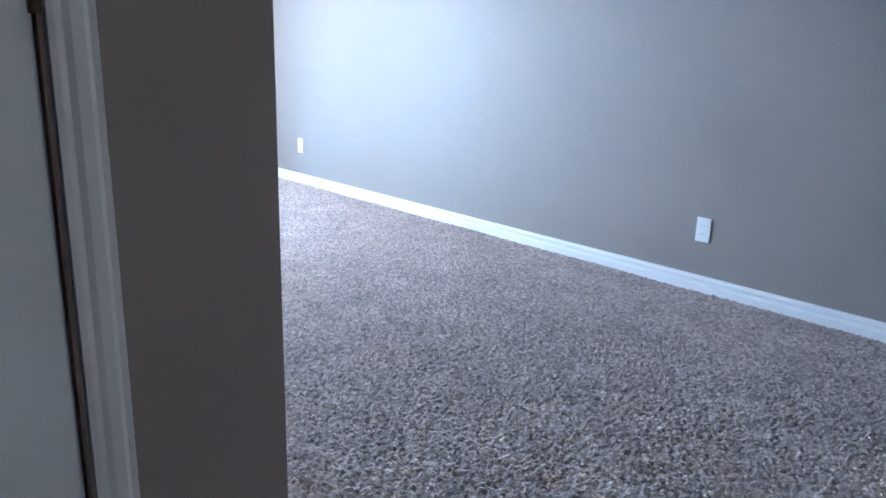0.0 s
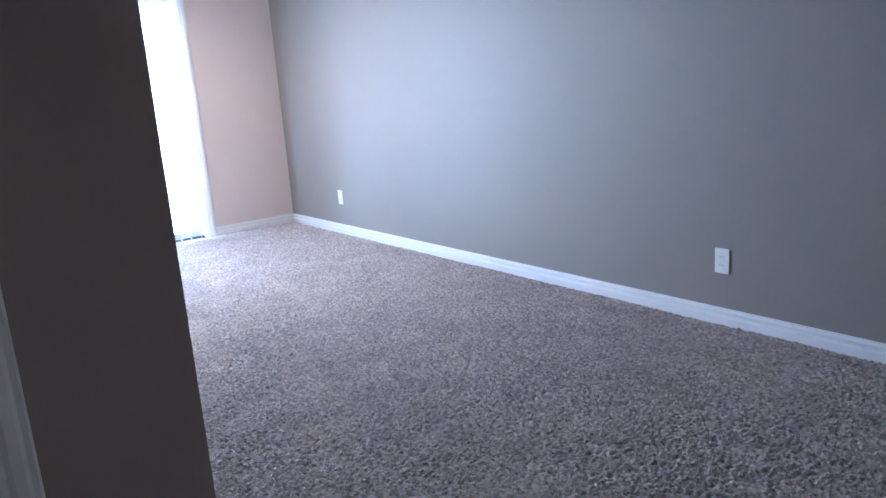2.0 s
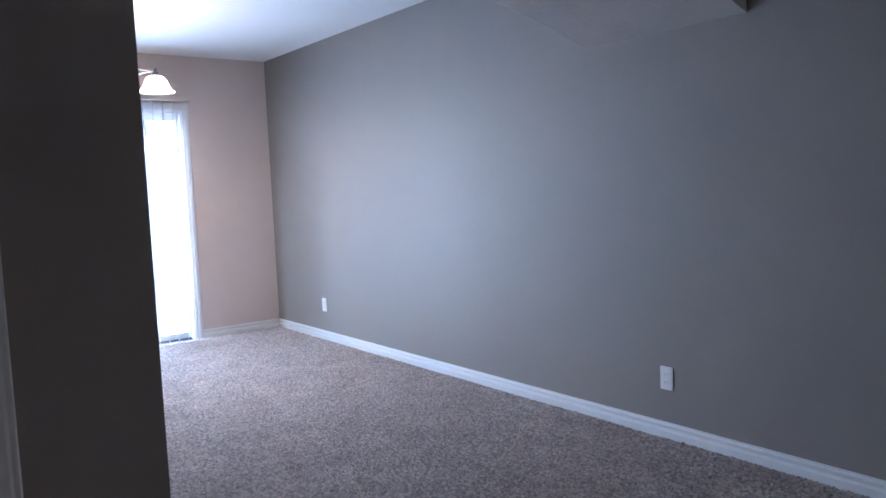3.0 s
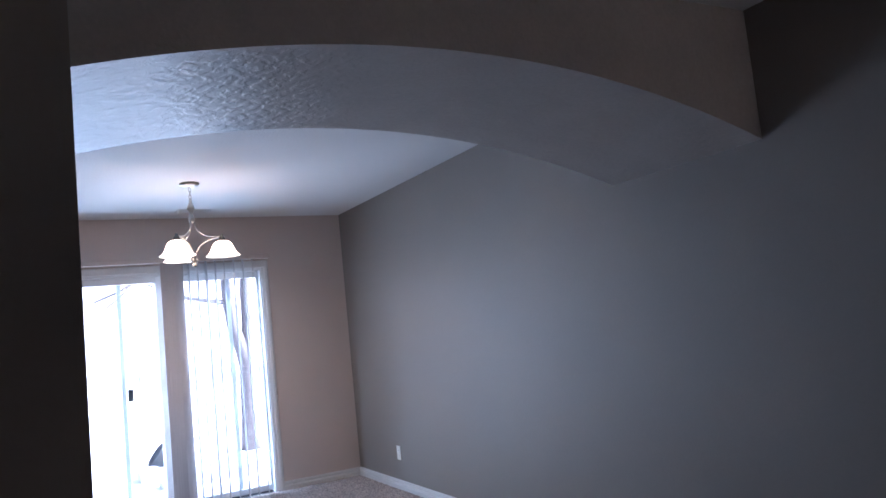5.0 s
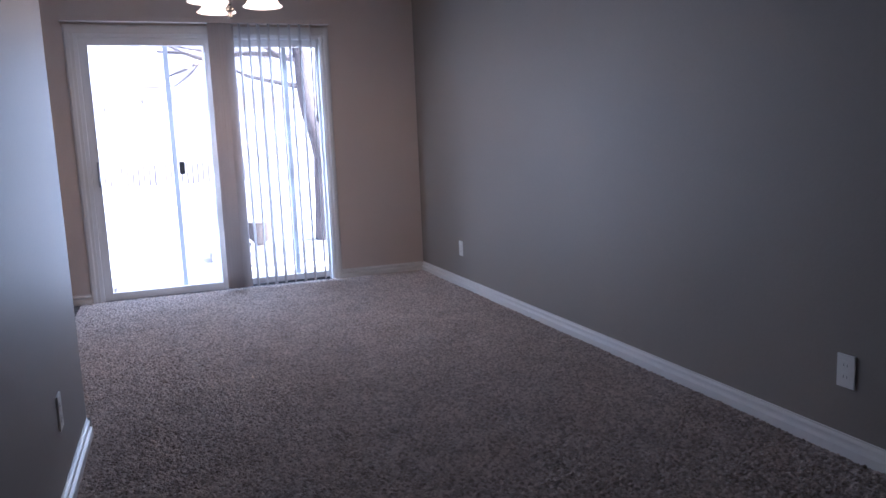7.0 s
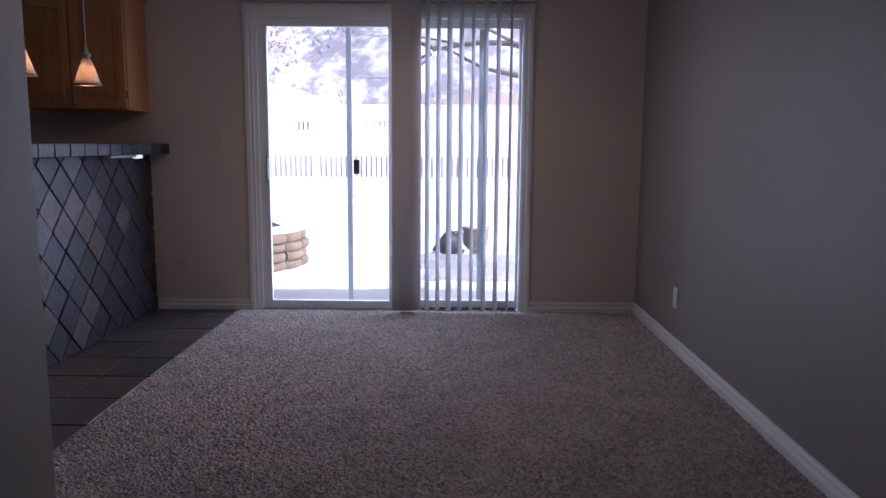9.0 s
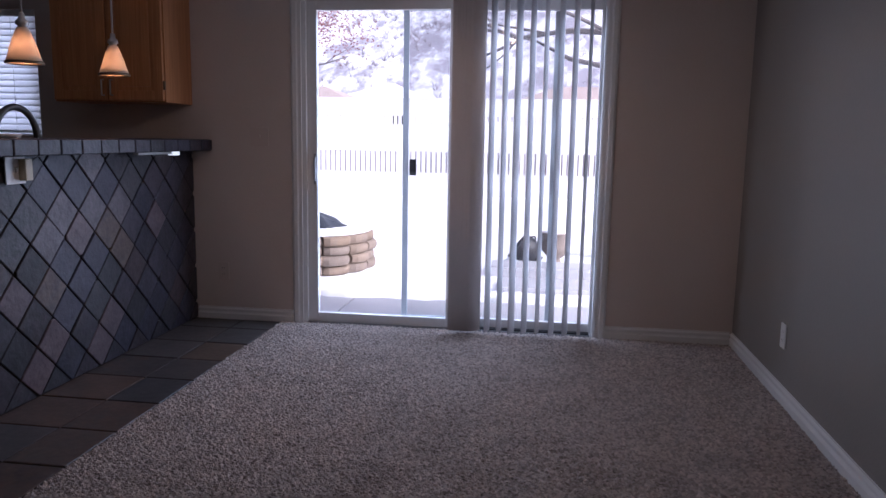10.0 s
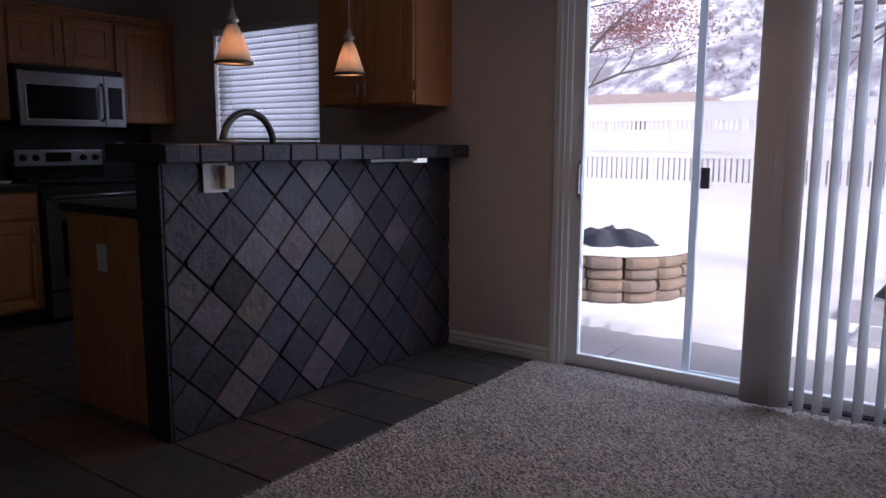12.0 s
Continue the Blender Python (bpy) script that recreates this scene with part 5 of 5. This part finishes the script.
house(-55.0, 9.5, 9, 19.0, 1.5, 3.6, 4.9, M_ROOF, "low house with a brown roof behind the fence")


def grow(bm, tips, p, d, length, radius, depth, rng, droop=0.0):
    """A limb that bends and forks into thinner ones."""
    pts, rad = [p.copy()], [radius]
    steps = 5
    for k in range(steps):
        d = (d + Vector((rng.uniform(-1, 1), rng.uniform(-1, 1), rng.uniform(-0.7, 0.9) - droop)) * 0.16).normalized()
        p = p + d * length / steps
        pts.append(p.copy()), rad.append(radius * (1 - 0.45 * (k + 1) / steps))
    tube(bm, pts, rad, 8 if depth > 2 else 5)
    if depth == 0:
        tips.append(pts[-1]), tips.append(pts[-3])
        return
    for k in range(rng.choice((2, 3)) if depth > 1 else 3):
        at = pts[-1] if k < 2 else pts[rng.randint(2, 4)]
        side = Vector((rng.uniform(-1, 1), rng.uniform(-1, 1), rng.uniform(-0.5, 0.8)))
        grow(bm, tips, at, (d + side * 0.75).normalized(), length * rng.uniform(0.6, 0.82), rad[-1] * (0.85 if k == 0 else 0.62), depth - 1, rng, droop)


def tree(base, limbs, label, seed, leaves):
    rng = random.Random(seed)
    t = thing("tree", base, label, "tree")
    tips = []
    for k, (pts, rad, forks) in enumerate(limbs):
        bm = bm_new()
        path = [Vector(p) for p in pts]
        tube(bm, path, rad, 12)
        for f, (dx, dy, dz), length, r in forks:
            i = int(f * (len(path) - 1))
            grow(bm, tips, path[i], Vector((dx, dy, dz)).normalized(), length, r, 4, rng, 0.05)
        part("trunk" if k == 0 else "limb", bm, M_BARK, t)
    if leaves:
        verts, faces = [], []
        for tip in tips:
            if tip.z < 1.95 or rng.random() > (-0.6 - tip.y) / 1.6:
                continue
            for _ in range(leaves):
                c = tip + Vector((rng.gauss(0, 0.19), rng.gauss(0, 0.19), rng.gauss(-0.04, 0.14)))
                u = Vector((rng.uniform(-1, 1), rng.uniform(-1, 1), rng.uniform(-1, 1))).normalized() * 0.024
                v = u.orthogonal().normalized() * 0.015
                i = len(verts)
                verts += [c - u, c + v, c + u, c - v]
                faces.append((i, i + 1, i + 2, i + 3))
        me = bpy.data.meshes.new("leaves")
        me.from_pydata([tuple(v) for v in verts], [], faces)
        me.materials.append(M_LEAF)
        ob = new("crown", me)
        ob.parent = t
        ob.matrix_parent_inverse = Matrix.Translation(-Vector(base))
        tagged(ob, "sparse dry red-brown leaves", kind="stuff")


# forked bare tree near the patio
tree((-10.15, 3.38, -0.2),
     [([(-10.15, 3.38, -0.2), (-10.15, 3.39, 0.3), (-10.15, 3.40, 0.8), (-10.16, 3.41, 1.1), (-10.2, 3.46, 1.6), (-10.2, 3.46, 2.1), (-10.25, 3.5, 2.7), (-10.3, 3.62, 3.5)], [0.15, 0.128, 0.122, 0.115, 0.085, 0.08, 0.075, 0.06],
       [(1.0, (0.1, 0.4, 0.8), 1.5, 0.05), (0.86, (0.4, -1.0, 0.45), 1.3, 0.028)]),
      ([(-10.15, 3.40, 0.9), (-10.15, 3.34, 1.25), (-10.15, 3.24, 1.6), (-10.12, 3.19, 1.95), (-10.1, 3.17, 2.3), (-10.0, 3.08, 2.9), (-9.9, 2.9, 3.6)], [0.10, 0.095, 0.088, 0.085, 0.08, 0.07, 0.055],
       [(0.67, (0.2, -1.0, 0.22), 1.7, 0.026), (0.84, (0.3, -1.0, 0.10), 1.6, 0.024), (1.0, (0.2, -0.4, 0.8), 1.4, 0.03)]),
      ([(-10.1, 3.17, 2.30), (-10.1, 2.80, 2.38), (-10.1, 2.48, 2.39), (-10.1, 2.21, 2.36), (-10.1, 1.93, 2.31), (-10.1, 1.7, 2.19), (-10.1, 1.43, 2.08)], [0.042, 0.036, 0.031, 0.027, 0.022, 0.017, 0.009], [(0.5, (0.1, -1.0, 0.3), 0.6, 0.018), (0.8, (0.1, -0.7, -0.4), 0.5, 0.014)]),
      ([(-10.1, 1.93, 2.31), (-10.1, 1.69, 2.39), (-10.1, 1.36, 2.41)], [0.03, 0.022, 0.012], [(0.6, (0.1, -1.0, 0.5), 0.5, 0.012)]),
      ([(-10.12, 3.19, 1.95), (-10.1, 2.80, 2.02), (-10.1, 2.48, 2.09), (-10.1, 2.32, 2.17), (-10.1, 2.11, 2.28)], [0.036, 0.030, 0.025, 0.020, 0.012], [(1.0, (0.1, -1.0, 0.3), 0.5, 0.012)])],
     "bare grey forked tree rising from the snow", 11, 0)
# red-leaved tree beyond the fire pit
tree((-14.0, -5.0, -0.2),
     [([(-14.0, -5.0, -0.2), (-14.0, -4.98, 0.7), (-13.95, -4.85, 1.5), (-13.9, -4.6, 2.2), (-13.85, -4.4, 3.2)], [0.17, 0.14, 0.12, 0.09, 0.06],
       [(0.75, (0.15, 1.0, 0.22), 1.35, 0.05), (0.75, (0.3, 1.0, 0.45), 1.2, 0.045), (0.75, (-0.2, -0.8, 0.6), 1.2, 0.04),
        (1.0, (0.2, 1.0, 0.15), 1.25, 0.04), (1.0, (0.0, 0.6, 0.8), 1.2, 0.035)]),
      ([(-13.95, -4.8, 1.55), (-13.95, -3.7, 1.92), (-13.95, -3.0, 1.98), (-13.95, -2.8, 2.10), (-13.92, -2.3, 2.27), (-13.9, -1.5, 2.40), (-13.9, -1.1, 2.52)], [0.06, 0.04, 0.028, 0.024, 0.02, 0.014, 0.008],
       [(0.5, (0.1, 0.5, 0.8), 0.45, 0.018), (0.67, (0.1, 0.8, 0.5), 0.5, 0.015), (0.84, (0.1, 0.8, 0.4), 0.35, 0.01)]),
      ([(-13.9, -4.6, 2.1), (-13.9, -3.6, 2.25), (-13.9, -2.84, 2.63), (-13.88, -2.5, 2.95), (-13.85, -2.1, 3.25)], [0.06, 0.05, 0.035, 0.025, 0.015],
       [(0.5, (0.1, 0.9, 0.2), 0.5, 0.018), (0.75, (0.1, 0.9, 0.3), 0.5, 0.015), (1.0, (0.1, 0.7, 0.6), 0.5, 0.012)])],
     "small tree with sparse dry red-brown leaves", 5, 9)


# ---- tile pieces, last ----
def clip(poly, axis, limit, keep_below):
    out = []
    for k in range(len(poly)):
        a, b = poly[k], poly[(k + 1) % len(poly)]
        ina, inb = ((p[axis] <= limit) == keep_below for p in (a, b))
        if ina:
            out.append(a)
        if ina != inb:
            t = (limit - a[axis]) / (b[axis] - a[axis])
            out.append((a[0] + t * (b[0] - a[0]), a[1] + t * (b[1] - a[1])))
    return out


def slab_mesh(name, poly, depth, to_world, material):
    """A thin tile with a chamfered front from a flat outline."""
    cu, cv = sum(p[0] for p in poly) / len(poly), sum(p[1] for p in poly) / len(poly)
    big = max(math.hypot(p[0] - cu, p[1] - cv) for p in poly)
    s = max(0.5, 1 - 0.005 / max(big, 0.01))
    rings = []
    for d, k in ((0, 1.0), (depth * 0.7, 1.0), (depth, s)):
        rings.append([to_world(cu + (u - cu) * k, cv + (v - cv) * k, d) for u, v in poly])
    verts, n, faces = [p for r in rings for p in r], len(poly), []
    for r in range(2):
        faces += [(r * n + k, r * n + (k + 1) % n, (r + 1) * n + (k + 1) % n, (r + 1) * n + k) for k in range(n)]
    faces.append(tuple(range(2 * n, 3 * n)))
    me = bpy.data.meshes.new(name)
    me.from_pydata(verts, [], faces)
    me.materials.append(material)
    bm = bm_new()
    bm.from_mesh(me)
    bmesh.ops.recalc_face_normals(bm, faces=bm.faces)
    bm.to_mesh(me)
    bm.free()
    return me


# the tiles that stand out by colour, by their place in the diagonal grid
LAID = {"pale": [(-7, 0), (-5, 0), (-5, 2), (-3, 0), (-2, -1)], "rose": [(-4, -1), (0, -3), (-6, -5), (-5, -6), (-2, -5), (-1, -6), (-10, -1)], "ochre": [(1, -2), (-2, -3), (-6, -1), (-7, -2)],
        "blue": [(-3, -2), (-5, -2), (-4, -3), (-4, 1), (-2, 1), (-3, 2), (-6, 1), (-3, -4)], "grey": [(0, 1), (1, 2), (-1, 0), (0, -1), (-8, 1), (-9, 2), (-5, -4), (-6, -3)], "wine": [(1, 0), (2, 1), (2, -1), (-8, -3), (-12, -5)], "dark": [(-1, -2)]}
KIND_AT = {at: k for k, places in LAID.items() for at in places}
half = bpy.data.objects["half_wall"]
DIAG, rng = 0.2345, random.Random(21)
for i in range(-18, 18):
    for j in range(-9, 4):
        if (i + j) % 2 == 0:
            continue
        cu, cv = -4.345 + i * DIAG / 2, 0.812 + j * DIAG / 2
        h = DIAG / 2 - 0.004
        poly = []
        for du, dv in ((-1, 0), (0, -1), (1, 0), (0, 1)):
            chip = 0.013 if rng.random() < 0.08 else 0.003
            for tu, tv in ((du * h + dv * chip - du * chip, dv * h - du * chip - dv * chip), (du * h - dv * chip - du * chip, dv * h + du * chip - dv * chip)):
                poly.append((cu + tu + rng.uniform(-0.0022, 0.0022), cv + tv + rng.uniform(-0.0022, 0.0022)))
        for axis, limit, below in ((0, WEST + 0.003, False), (0, PEN_E - 0.004, True), (1, 0.004, False), (1, 1.084, True)):
            poly = clip(poly, axis, limit, below) if len(poly) > 2 else poly
        if len(poly) < 3 or max(p[0] for p in poly) - min(p[0] for p in poly) < 0.015 or max(p[1] for p in poly) - min(p[1] for p in poly) < 0.015:
            continue
        depth = 0.008 + 0.007 * rng.random()
        me = slab_mesh("tile", poly, depth, lambda u, v, d: (u, PEN_Y - 0.008 + d, v), M_KIND[KIND_AT[(i, j)]] if (i, j) in KIND_AT else M_SLATE)
        ob = new("tile", me)
        ob.parent = half
# end of the half wall; shade on this unlit side is put into darker slate
for k in range(4):
    z0 = 0.005 + k * 0.27
    me = slab_mesh("tile", [(-0.098, z0), (PEN_Y + 0.004, z0), (PEN_Y + 0.004, z0 + 0.262), (-0.098, z0 + 0.262)], 0.012, lambda u, v, d: (PEN_E + d, u, v), M_BACK)
    new("tile", me).parent = half
# bar edge and top
n_edge = 13
for k in range(n_edge):
    x0 = WEST + 0.004 + (BAR_E - WEST) * k / n_edge
    x1 = WEST + 0.000 + (BAR_E - WEST) * (k + 1) / n_edge
    me = slab_mesh("tile", [(x0, 1.088), (x1, 1.088), (x1, BAR_Z - 0.003), (x0, BAR_Z - 0.003)], 0.012 + 0.003 * rng.random(), lambda u, v, d: (u, 0.172 + d, v), M_SLATE)
    new("tile", me).parent = bar
    for y0, y1 in ((-0.208, -0.085), (-0.081, 0.043), (0.047, 0.170)):
        me = slab_mesh("tile", [(x0, y0), (x1, y0), (x1, y1), (x0, y1)], 0.008, lambda u, v, d: (u, v, BAR_Z - 0.008 + d), M_SLATE)
        new("tile", me).parent = bar
# East end of the bar: same dark slate, carrying the shade in its colour.
for y0, y1 in ((-0.208, -0.085), (-0.081, 0.043), (0.047, 0.170)):
    me = slab_mesh("tile", [(y0, 1.088), (y1, 1.088), (y1, BAR_Z - 0.003), (y0, BAR_Z - 0.003)], 0.012, lambda u, v, d: (BAR_E - 0.012 + d, u, v), M_BACK)
    new("tile", me).parent = bar

tiles = solid("tile_floor", boxes((WEST - 0.15, SOUTH, -0.12, WING_W + 0.1, EDGE_Y - 0.013, -0.004)), M_FGROUT, "brown slate tile kitchen floor with dark grout", "tile floor")
PITCH = 0.325
for i in range(-5, 6):
    for j in range(-10, 3):
        x0, y0 = -4.47 + i * PITCH, 0.372 + (j - 1) * PITCH
        poly = [(x0 + 0.004, y0 + 0.004), (x0 + PITCH - 0.004, y0 + 0.004), (x0 + PITCH - 0.004, y0 + PITCH - 0.004), (x0 + 0.004, y0 + PITCH - 0.004)]
        for axis, limit, below in ((0, WEST + 0.003, False), (0, WING_W - 0.003, True), (1, SOUTH + 0.003, False), (1, EDGE_Y - 0.014, True)):
            poly = clip(poly, axis, limit, below) if len(poly) > 2 else poly
        if len(poly) < 3 or max(p[0] for p in poly) - min(p[0] for p in poly) < 0.02 or max(p[1] for p in poly) - min(p[1] for p in poly) < 0.02:
            continue
        me = slab_mesh("tile", poly, 0.006 + 0.002 * rng.random(), lambda u, v, d: (u, v, -0.006 + d), M_FSLATE)
        new("tile", me).parent = tiles
